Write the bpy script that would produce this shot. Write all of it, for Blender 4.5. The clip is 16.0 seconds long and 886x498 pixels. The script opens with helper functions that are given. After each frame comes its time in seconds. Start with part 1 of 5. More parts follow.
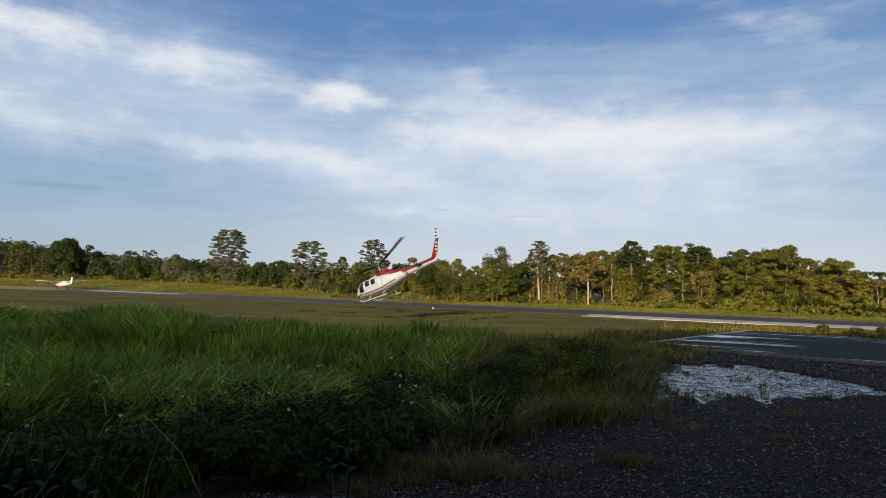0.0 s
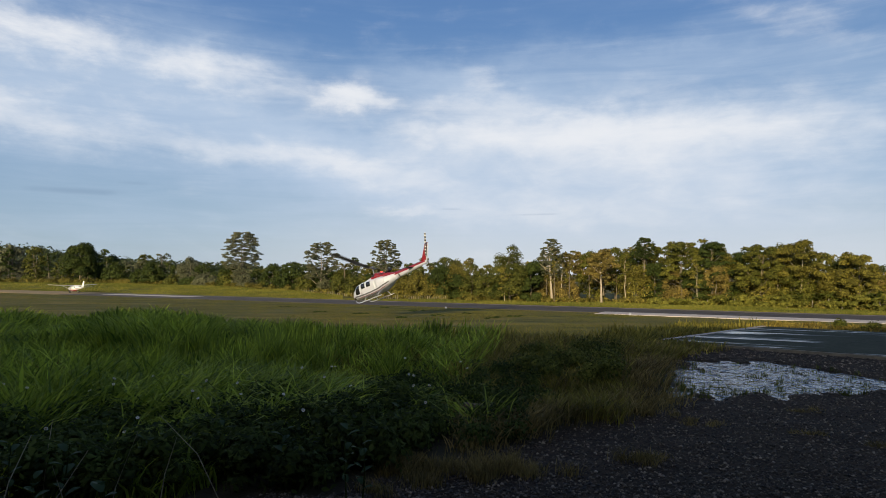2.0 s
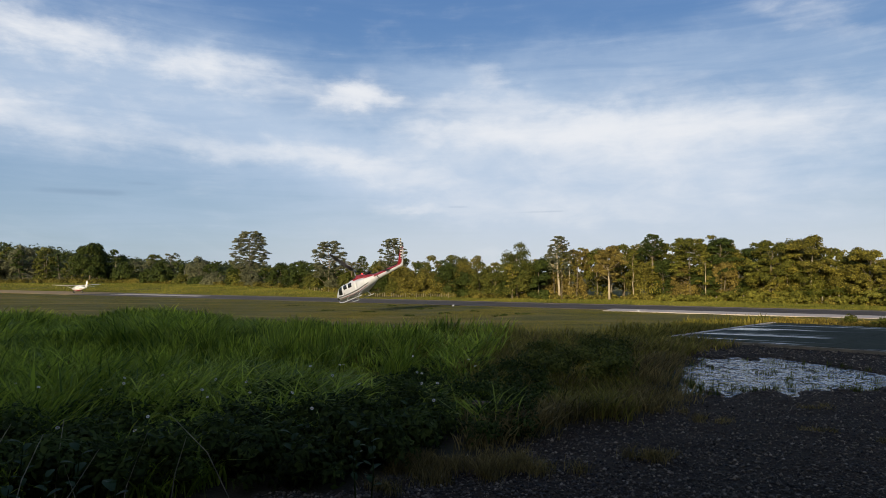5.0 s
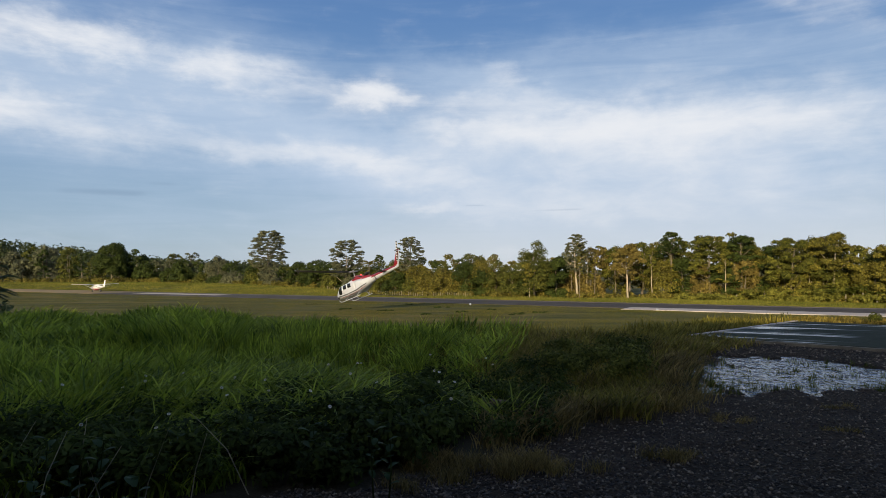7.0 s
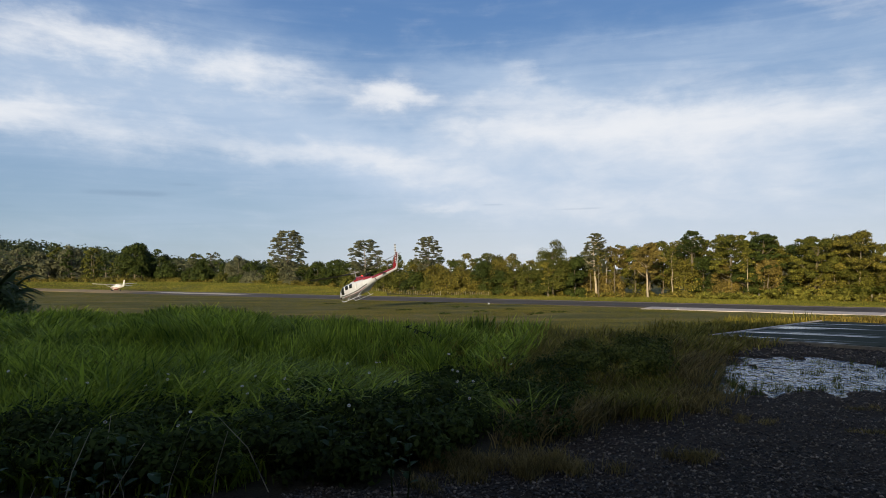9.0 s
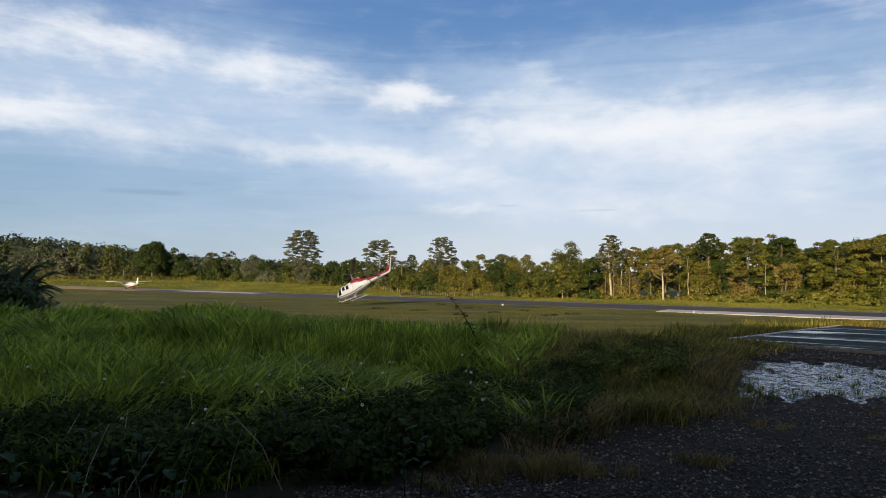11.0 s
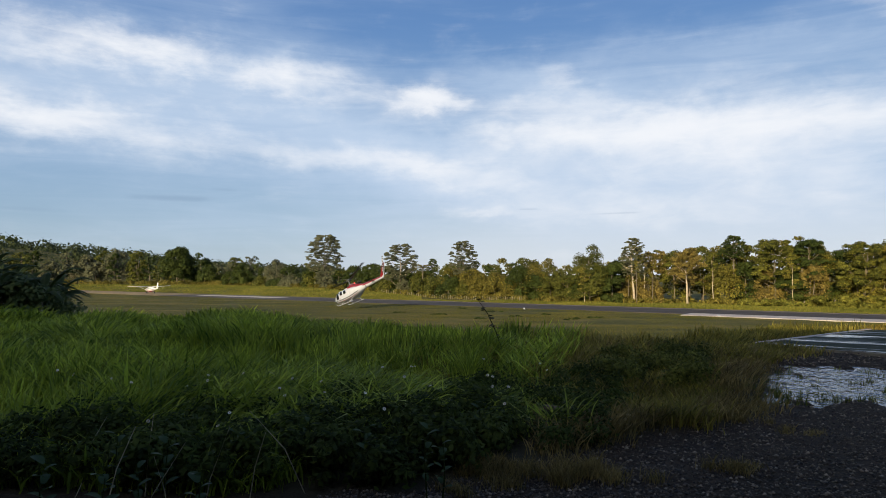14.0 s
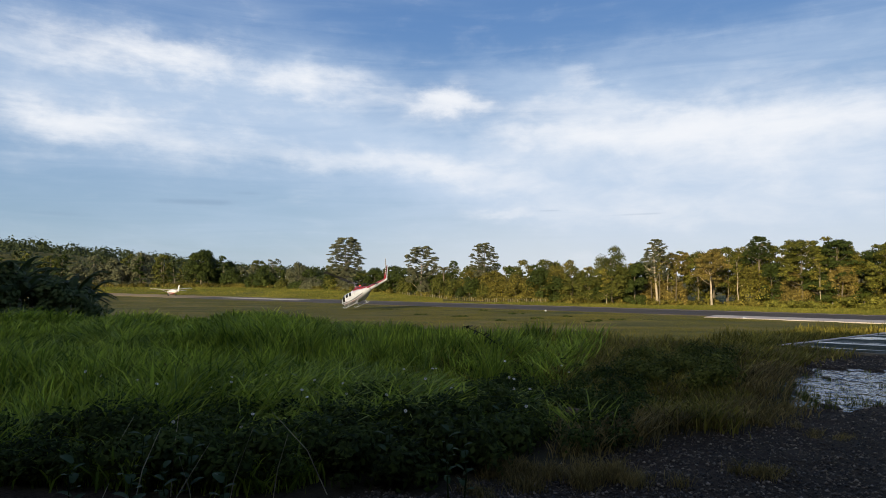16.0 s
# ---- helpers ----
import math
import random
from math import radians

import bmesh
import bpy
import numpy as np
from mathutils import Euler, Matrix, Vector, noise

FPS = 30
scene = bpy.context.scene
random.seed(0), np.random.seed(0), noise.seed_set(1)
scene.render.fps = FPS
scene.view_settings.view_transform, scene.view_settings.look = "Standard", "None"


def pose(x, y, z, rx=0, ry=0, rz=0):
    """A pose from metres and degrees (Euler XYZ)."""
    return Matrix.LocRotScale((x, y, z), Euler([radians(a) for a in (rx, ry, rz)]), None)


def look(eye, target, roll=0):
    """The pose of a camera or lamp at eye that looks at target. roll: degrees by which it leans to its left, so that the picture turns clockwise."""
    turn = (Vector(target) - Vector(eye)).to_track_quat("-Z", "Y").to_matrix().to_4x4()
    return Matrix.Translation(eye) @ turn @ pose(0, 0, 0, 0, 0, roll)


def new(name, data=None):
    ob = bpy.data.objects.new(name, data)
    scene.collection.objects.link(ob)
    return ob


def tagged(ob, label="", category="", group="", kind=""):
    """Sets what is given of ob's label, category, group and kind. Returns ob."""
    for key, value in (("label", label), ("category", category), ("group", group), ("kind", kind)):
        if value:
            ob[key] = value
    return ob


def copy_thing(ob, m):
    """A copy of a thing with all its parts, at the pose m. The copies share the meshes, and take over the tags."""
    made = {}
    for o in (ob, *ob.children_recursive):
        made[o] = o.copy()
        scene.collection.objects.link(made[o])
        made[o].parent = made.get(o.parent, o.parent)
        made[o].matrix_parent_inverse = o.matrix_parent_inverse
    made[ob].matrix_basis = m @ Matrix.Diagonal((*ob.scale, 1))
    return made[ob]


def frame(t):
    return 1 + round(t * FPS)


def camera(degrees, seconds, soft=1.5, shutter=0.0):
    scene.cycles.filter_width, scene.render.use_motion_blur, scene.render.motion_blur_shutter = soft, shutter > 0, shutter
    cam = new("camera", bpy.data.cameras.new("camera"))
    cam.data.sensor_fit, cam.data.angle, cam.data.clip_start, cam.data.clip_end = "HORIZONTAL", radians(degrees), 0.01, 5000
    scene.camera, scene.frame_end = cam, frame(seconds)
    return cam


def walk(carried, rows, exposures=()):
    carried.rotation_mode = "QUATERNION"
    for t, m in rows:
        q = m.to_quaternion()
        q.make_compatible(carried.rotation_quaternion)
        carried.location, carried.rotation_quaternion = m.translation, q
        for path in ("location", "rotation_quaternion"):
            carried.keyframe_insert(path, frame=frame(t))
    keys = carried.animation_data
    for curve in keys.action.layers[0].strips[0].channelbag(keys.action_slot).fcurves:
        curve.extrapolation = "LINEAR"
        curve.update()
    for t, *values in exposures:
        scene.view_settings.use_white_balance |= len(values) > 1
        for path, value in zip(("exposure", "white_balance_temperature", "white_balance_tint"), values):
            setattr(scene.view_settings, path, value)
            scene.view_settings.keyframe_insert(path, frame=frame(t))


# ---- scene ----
# Camera: held by hand at eye height, slow pan to the left.
cam = camera(70, 16.0, 0.8, 0.05)
LOOKS = [
    (0, 0.000, 2.353, 1.000), (0.5, -0.383, 2.377, 0.937), (1, -0.698, 2.395, 0.818), (1.5, -0.892, 2.327, 0.497),
    (2, -1.061, 2.292, 0.257), (2.5, -1.186, 2.275, 0.249), (3, -1.255, 2.265, 0.239), (3.5, -1.316, 2.227, 0.226),
    (4, -1.411, 2.174, 0.035), (6.5, -2.688, 2.025, -0.140), (7, -3.242, 1.985, -0.223), (7.5, -3.695, 1.969, -0.240),
    (8, -4.144, 1.944, -0.250), (8.5, -4.527, 1.979, -0.197), (9, -4.891, 1.942, -0.288), (11.5, -6.522, 2.074, 0.287),
    (12, -6.865, 2.200, 0.343), (12.5, -7.140, 2.290, 0.539), (13, -7.437, 2.334, 0.342), (13.5, -7.760, 2.342, 0.143),
    (14, -8.082, 2.356, -0.003), (14.5, -8.525, 2.374, -0.071), (15, -8.944, 2.420, -0.058), (15.5, -9.407, 2.454, -0.038),
    (16, -9.954, 2.546, -0.153)]
EYE = (0.0, 0.0, 1.8)
walk(cam, [(t, pose(*EYE, 90 + p, 0, -y) @ pose(0, 0, 0, 0, 0, r)) for t, y, p, r in LOOKS],
     [(0, 0.0), (8, 0.0), (12, 0.14), (16, 0.12)])

# ---------------------------------------------------------------- light
SUN_AZ, SUN_EL = 199.0, 12.0     # degrees clockwise from +y, degrees up
sun_dir = Vector((math.sin(radians(SUN_AZ)) * math.cos(radians(SUN_EL)),
                  math.cos(radians(SUN_AZ)) * math.cos(radians(SUN_EL)), math.sin(radians(SUN_EL))))
sun = new("sun", bpy.data.lights.new("sun", "SUN"))
sun.data.energy, sun.data.angle, sun.data.color = 5.2, radians(0.6), (1.0, 0.81, 0.50)
sun.matrix_world = look(sun_dir * 100, (0, 0, 0))
scene.view_settings.exposure = 0.0


class Nodes:
    """Short hand for building node trees."""

    def __init__(self, tree):
        self.tree, self.n, self.l = tree, tree.nodes, tree.links

    def add(self, kind, **values):
        node = self.n.new(kind)
        for key, value in values.items():
            if key in node.inputs:
                self.put(value, node.inputs[key])
        return node

    def put(self, value, socket):
        if isinstance(value, bpy.types.NodeSocket):
            self.l.new(value, socket)
        elif isinstance(value, bpy.types.Node):
            self.l.new(value.outputs[0], socket)
        else:
            socket.default_value = value

    def math(self, op, a, b=0.0, c=0.0, clamp=False):
        node = self.n.new("ShaderNodeMath")
        node.operation, node.use_clamp = op, clamp
        for value, socket in zip((a, b, c), node.inputs):
            self.put(value, socket)
        return node.outputs[0]

    def mix(self, fac, a, b, blend="MIX"):
        node = self.n.new("ShaderNodeMix")
        node.data_type, node.blend_type = "RGBA", blend
        self.put(fac, node.inputs[0])
        self.put(a, node.inputs[6])
        self.put(b, node.inputs[7])
        return node.outputs[2]

    def noise(self, vector, scale, detail=4.0, rough=0.55, distortion=0.0):
        node = self.n.new("ShaderNodeTexNoise")
        if vector is not None:
            self.put(vector, node.inputs["Vector"])
        node.inputs["Scale"].default_value, node.inputs["Detail"].default_value = scale, detail
        node.inputs["Roughness"].default_value, node.inputs["Distortion"].default_value = rough, distortion
        return node.outputs[0]

    def ramp(self, fac, *stops):
        node = self.n.new("ShaderNodeValToRGB")
        ramp = node.color_ramp
        while len(ramp.elements) < len(stops):
            ramp.elements.new(0.5)
        for el, (p, c) in zip(ramp.elements, stops):
            el.position, el.color = p, (c if len(c) == 4 else (*c, 1))
        self.put(fac, node.inputs[0])
        return node.outputs[0]

    def span(self, value, lo, hi):
        node = self.n.new("ShaderNodeMapRange")
        node.interpolation_type = "SMOOTHSTEP"
        self.put(value, node.inputs[0])
        node.inputs[1].default_value, node.inputs[2].default_value = lo, hi
        return node.outputs[0]

    def stretch(self, vector, x, y, z):
        node = self.n.new("ShaderNodeMapping")
        self.put(vector, node.inputs[0])
        node.inputs["Scale"].default_value = (x, y, z)
        return node.outputs[0]


def make_sky():
    """Low sun behind the viewer, blue sky with high soft cloud banks."""
    world = bpy.data.worlds.new("world")
    scene.world = world
    world.use_nodes = True
    k = Nodes(world.node_tree)
    k.n.clear()
    sky = k.n.new("ShaderNodeTexSky")
    sky.sky_type, sky.sun_disc = "NISHITA", False
    sky.sun_elevation, sky.sun_rotation = radians(SUN_EL), radians(SUN_AZ)
    sky.air_density, sky.dust_density, sky.ozone_density = 1.0, 0.6, 2.0
    co = k.n.new("ShaderNodeTexCoord").outputs["Generated"]
    split = k.n.new("ShaderNodeSeparateXYZ")
    k.put(co, split.inputs[0])
    az = k.math("MULTIPLY", k.math("ARCTAN2", split.outputs[0], split.outputs[1]), 57.2958)
    el = k.math("MULTIPLY", k.math("ARCSINE", split.outputs[2]), 57.2958)
    # cloud plane, streaked along the horizon
    comb = k.n.new("ShaderNodeCombineXYZ")
    k.put(k.math("MULTIPLY", az, 0.055), comb.inputs[0])
    k.put(k.math("MULTIPLY", el, 0.13), comb.inputs[1])
    flat = comb.outputs[0]
    big = k.noise(flat, 0.9, 4, 0.5, 0.2)
    fine = k.noise(flat, 3.6, 7, 0.58, 0.35)
    wisp = k.noise(k.stretch(flat, 0.55, 2.4, 1), 2.2, 8, 0.6, 0.8)
    # ragged edges: the banks' places are stirred by noise
    stir_a, stir_e = k.noise(flat, 2.3, 6, 0.6), k.noise(k.stretch(flat, 1.3, 0.9, 1), 2.9, 6, 0.6)
    az_s = k.math("ADD", az, k.math("MULTIPLY", k.math("SUBTRACT", stir_a, 0.5), 11.0))
    el_s = k.math("ADD", el, k.math("MULTIPLY", k.math("SUBTRACT", stir_e, 0.5), 3.4))

    def banks(rows, a_in, e_in):
        total = None
        for a, e, wa, we, tilt, weight in rows:
            da, de = k.math("SUBTRACT", a_in, a), k.math("SUBTRACT", e_in, e)
            de = k.math("SUBTRACT", de, k.math("MULTIPLY", da, tilt))
            q = k.math("ADD", k.math("POWER", k.math("ABSOLUTE", k.math("DIVIDE", da, wa)), 2.0),
                       k.math("POWER", k.math("ABSOLUTE", k.math("DIVIDE", de, we)), 2.0))
            v = k.math("MULTIPLY", k.math("POWER", 2.718, k.math("MULTIPLY", q, -1.0)), weight)
            total = v if total is None else k.math("ADD", total, v)
        return total

    blue = k.mix(1.0, sky.outputs[0], (SKY_GAIN, SKY_GAIN, SKY_GAIN, 1), "MULTIPLY")
    tint = k.ramp(k.math("DIVIDE", el, 40.0, clamp=True), (0.0, (0.40, 0.51, 0.61)), (0.12, (0.26, 0.40, 0.57)),
                  (0.32, (0.20, 0.35, 0.59)), (0.55, (0.115, 0.245, 0.52)), (1.0, (0.05, 0.13, 0.38)))
    blue = k.mix(0.8, blue, tint)
    # thin veil, pale and even; then the bright lit banks above it
    veil = k.math("ADD", banks(SKY_VEIL, az_s, el_s), k.math("MULTIPLY", k.math("SUBTRACT", big, 0.5), 0.5))
    veil = k.math("ADD", veil, k.math("MULTIPLY", k.math("SUBTRACT", wisp, 0.5), 0.55))
    out = k.mix(k.math("MULTIPLY", k.span(veil, -0.26, 1.0), 0.88), blue, (0.52, 0.635, 0.80, 1))
    lit = k.math("ADD", banks(SKY_BANKS, az_s, el_s), k.math("MULTIPLY", k.math("SUBTRACT", fine, 0.5), 0.95))
    lit = k.math("ADD", lit, k.math("MULTIPLY", k.math("SUBTRACT", wisp, 0.5), 0.30))
    # the left-hand mass is broken into soft lumps
    lump = k.math("MULTIPLY", k.math("SUBTRACT", k.noise(flat, 5.5, 6, 0.6, 0.25), 0.5), banks([(-31, 15.5, 15, 4.0, -0.05, 1.5)], az, el))
    lit = k.math("ADD", lit, lump)
    out = k.mix(k.math("MULTIPLY", k.span(lit, -0.02, 1.2), 0.95), out, (0.86, 0.88, 0.92, 1))
    # thin grey streaks low over the wood
    grey = k.span(k.math("ADD", banks(SKY_STREAKS, az_s, el), k.math("MULTIPLY", k.math("SUBTRACT", wisp, 0.5), 0.6)), 0.25, 1.0)
    out = k.mix(k.math("MULTIPLY", grey, 0.45), out, (0.20, 0.30, 0.44, 1))
    low = k.math("MULTIPLY", k.span(el, 9.0, 0.0), k.math("ADD", 0.08, k.math("MULTIPLY", k.span(az, -28.0, 0.0), 0.62)))
    out = k.mix(low, out, (0.70, 0.74, 0.79, 1))
    # bright warm haze about the low sun, behind the viewer
    dot = k.n.new("ShaderNodeVectorMath")
    dot.operation = "DOT_PRODUCT"
    k.put(co, dot.inputs[0])
    dot.inputs[1].default_value = sun_dir
    halo = k.math("POWER", k.math("MAXIMUM", dot.outputs["Value"], 0.0), 5.0)
    out = k.mix(k.math("MULTIPLY", halo, SUN_HAZE), out, (1.0, 0.84, 0.56, 1), "ADD")
    bg = k.add("ShaderNodeBackground", Color=out, Strength=SKY_STRENGTH)
    k.put(bg.outputs[0], k.add("ShaderNodeOutputWorld").inputs[0])


SKY_GAIN, SKY_STRENGTH, SUN_HAZE = 0.11, 0.97, 1.55
# cloud banks: azimuth, elevation, widths (degrees), tilt, weight
SKY_VEIL = [(7, 8.5, 18, 3.0, 0.0, 0.35), (-34, 14.5, 17, 5.5, -0.08, 0.72), (-14, 11.5, 10, 2.4, -0.12, 0.5), (14, 11, 22, 4.6, 0.0, 0.95), (14, 4.5, 26, 4.2, 0.0, 0.75),
            (-3, 8, 12, 2.4, -0.1, 0.45), (1, 16.5, 9, 2.2, -0.2, 0.35), (16, 18.6, 12, 1.4, -0.12, 0.25), (31, 17.0, 6, 2.4, -0.5, 0.12),
            (-29, 4.0, 8, 1.6, 0.0, 0.20), (-22, 17, 8, 3, 0.0, 0.35), (5, 22, 14, 3.0, 0.0, -0.22), (8, 17.5, 14, 2.6, 0.0, 0.22), (-12, 21, 9, 2.5, 0.0, -0.25)]
SKY_BANKS = [(-28.7, 17.6, 7, 1.5, -0.17, 0.56), (-20.3, 16.9, 5, 1.8, -0.10, 0.62), (-34.0, 11.7, 8, 1.9, -0.05, 0.56), (-36, 18.2, 6, 1.6, -0.15, 0.50),
             (-41.5, 12.2, 5, 1.8, 0.0, 0.70), (-43, 17.5, 7, 2.0, 0.0, 0.50), (-9.9, 15.5, 4.0, 1.35, -0.02, 1.12),
             (-17.5, 10.5, 9, 1.2, -0.03, 0.60), (-9.3, 9.8, 5, 1.3, -0.1, 0.42), (8.4, 12.6, 10, 2.3, 0.0, 0.74), (-1.2, 12.3, 5, 1.6, 0.0, 0.50),
             (18, 12.0, 10, 2.5, 0.0, 0.60), (29, 11.6, 8, 2.3, 0.0, 0.48), (-3.5, 8.2, 7, 1.7, -0.12, 0.44), (-5.2, 5.6, 3.4, 0.5, 0.05, 0.42),
             (6, 5.3, 10, 1.2, 0.0, 0.40), (20, 6.5, 15, 2.6, 0.0, 0.40), (28.5, 19.8, 7, 1.3, -0.42, 0.34), (3.2, 16.8, 3.0, 1.2, -0.40, 0.42), (0.5, 15.0, 6, 0.8, 0.0, 0.34),
             (13, 8.8, 14, 2.0, 0.0, 0.25), (2.6, 1.5, 2.2, 0.7, 0.0, 0.45), (24, 15.5, 9, 1.2, -0.1, 0.15)]
SKY_STREAKS = [(-31.5, 6.4, 4, 0.35, 0.02, 0.8), (-27.5, 7.3, 3, 0.25, 0.0, 0.6), (-41, 5.0, 4, 0.3, 0.0, 0.6), (0.3, 5.9, 1.5, 0.12, 0.0, 0.7), (6.5, 5.4, 2.0, 0.14, 0.02, 0.7)]
make_sky()

# ---------------------------------------------------------------- materials
def material(name):
    m = bpy.data.materials.new(name)
    m.use_nodes = True
    k = Nodes(m.node_tree)
    bsdf = m.node_tree.nodes["Principled BSDF"]
    return m, k, bsdf


def bumped(k, bsdf, height, strength, distance=0.02):
    b = k.add("ShaderNodeBump", Height=height, Strength=strength, Distance=distance)
    k.put(b.outputs[0], bsdf.inputs["Normal"])


def plain(name, color, rough=0.5, metal=0.0, grain=0.12, scale=6.0, bump=0.05, coat=0.0):
    """A painted or solid surface with mild blotches and grain."""
    m, k, b = material(name)
    co = k.n.new("ShaderNodeTexCoord").outputs["Object"]
    n1, n2 = k.noise(co, scale, 5), k.noise(co, scale * 9, 3)
    v = k.math("ADD", k.math("MULTIPLY", n1, 0.7), k.math("MULTIPLY", n2, 0.3))
    dark = tuple(c * (1 - grain * 2.2) for c in color)
    light = tuple(min(1, c * (1 + grain)) for c in color)
    k.put(k.ramp(v, (0.3, dark), (0.7, light)), b.inputs["Base Color"])
    b.inputs["Roughness"].default_value, b.inputs["Metallic"].default_value = rough, metal
    b.inputs["Coat Weight"].default_value = coat
    if bump:
        bumped(k, b, v, bump)
    return m


def leafy(name, dark, light, rough=0.55, through_light=0.35, scale=0.25, gloss=0.10):
    """Leaves and blades: each one its own tone, with broad patches of another tone."""
    m, k, b = material(name)
    geo = k.n.new("ShaderNodeNewGeometry")
    co = k.n.new("ShaderNodeTexCoord").outputs["Object"]
    isl = geo.outputs["Random Per Island"]
    patch = k.noise(co, scale, 4)
    v = k.math("ADD", k.math("MULTIPLY", isl, 0.62), k.math("MULTIPLY", k.span(patch, 0.3, 0.7), 0.38))
    col = k.ramp(v, (0.05, dark), (0.5, tuple(0.62 * a + 0.38 * c for a, c in zip(dark, light))), (0.95, light))
    k.put(col, b.inputs["Base Color"])
    b.inputs["Roughness"].default_value = rough
    b.inputs["Specular IOR Level"].default_value = gloss
    tr = k.add("ShaderNodeBsdfTranslucent", Color=col)
    mx = k.n.new("ShaderNodeMixShader")
    mx.inputs[0].default_value = through_light
    k.put(b.outputs[0], mx.inputs[1])
    k.put(tr.outputs[0], mx.inputs[2])
    k.put(mx.outputs[0], m.node_tree.nodes["Material Output"].inputs[0])
    return m


def bark(name, dark, light):
    m, k, b = material(name)
    co = k.n.new("ShaderNodeTexCoord").outputs["Object"]
    v = k.noise(k.stretch(co, 4, 4, 0.8), 2.5, 6, 0.65)
    k.put(k.ramp(v, (0.3, dark), (0.7, light)), b.inputs["Base Color"])
    b.inputs["Roughness"].default_value = 0.9
    bumped(k, b, v, 0.5)
    return m


def ground_material():
    """Soil under the grass, gravel yard and far mown field, mixed by where each lies."""
    m, k, b = material("ground")
    co = k.n.new("ShaderNodeTexCoord").outputs["Object"]
    gravel = k.n.new("ShaderNodeAttribute")
    gravel.attribute_name = "gravel"
    fieldm = k.n.new("ShaderNodeAttribute")
    fieldm.attribute_name = "field"
    n1, n2, n3 = k.noise(co, 0.6, 6), k.noise(co, 7.0, 6, 0.6), k.noise(co, 45.0, 3, 0.6)
    soil = k.ramp(k.math("ADD", k.math("MULTIPLY", n1, 0.4), k.math("MULTIPLY", n2, 0.6)), (0.3, (0.022, 0.020, 0.012)), (0.7, (0.060, 0.052, 0.028)))
    vor = k.n.new("ShaderNodeTexVoronoi")
    k.put(co, vor.inputs["Vector"])
    vor.inputs["Scale"].default_value = 38.0
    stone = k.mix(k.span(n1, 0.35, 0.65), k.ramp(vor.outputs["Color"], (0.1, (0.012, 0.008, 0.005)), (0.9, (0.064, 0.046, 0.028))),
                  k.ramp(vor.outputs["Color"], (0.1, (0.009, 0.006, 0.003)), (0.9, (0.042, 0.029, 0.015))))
    # mown field: long faint bands of dry and green turf
    bands = k.noise(k.stretch(co, 0.03, 0.16, 1), 1.0, 6, 0.6, 0.4)
    turf = k.mix(k.span(k.noise(co, 0.35, 6, 0.65), 0.3, 0.7), k.ramp(bands, (0.42, (0.046, 0.058, 0.014)), (0.60, (0.19, 0.15, 0.043))),
                 k.ramp(n2, (0.3, (0.050, 0.062, 0.016)), (0.7, (0.15, 0.13, 0.040))))
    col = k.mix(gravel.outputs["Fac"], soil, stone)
    col = k.mix(fieldm.outputs["Fac"], col, turf)
    k.put(col, b.inputs["Base Color"])
    wet = k.math("MULTIPLY", gravel.outputs["Fac"], k.span(n1, 0.45, 0.7))
    k.put(k.math("SUBTRACT", 0.92, k.math("MULTIPLY", wet, 0.15)), b.inputs["Roughness"])
    b.inputs["Specular IOR Level"].default_value = 0.12
    h = k.math("ADD", k.math("MULTIPLY", vor.outputs["Distance"], -0.6), n3)
    bumped(k, b, h, 0.7, 0.015)
    return m


def pavement(name, dark, light, wet_lo, wet_hi, sx, sy, rough_dry=0.8, rough_wet=0.08, gloss=0.2):
    """Worn paving with long wet streaks."""
    m, k, b = material(name)
    co = k.n.new("ShaderNodeTexCoord").outputs["Object"]
    v = k.math("ADD", k.math("MULTIPLY", k.noise(co, 0.8, 6), 0.5), k.math("MULTIPLY", k.noise(co, 14, 4), 0.5))
    streak = k.span(k.noise(k.stretch(co, sx, sy, 1), 1.0, 5, 0.6, 0.4), wet_lo, wet_hi)
    col = k.ramp(v, (0.3, dark), (0.7, light))
    k.put(k.mix(k.math("MULTIPLY", streak, 0.5), col, tuple(c * 0.45 for c in dark) + (1,)), b.inputs["Base Color"])
    r = k.math("SUBTRACT", rough_dry, k.math("MULTIPLY", streak, rough_dry - rough_wet))
    k.put(r, b.inputs["Roughness"])
    b.inputs["Specular IOR Level"].default_value = gloss
    bumped(k, b, v, 0.12, 0.01)
    return m


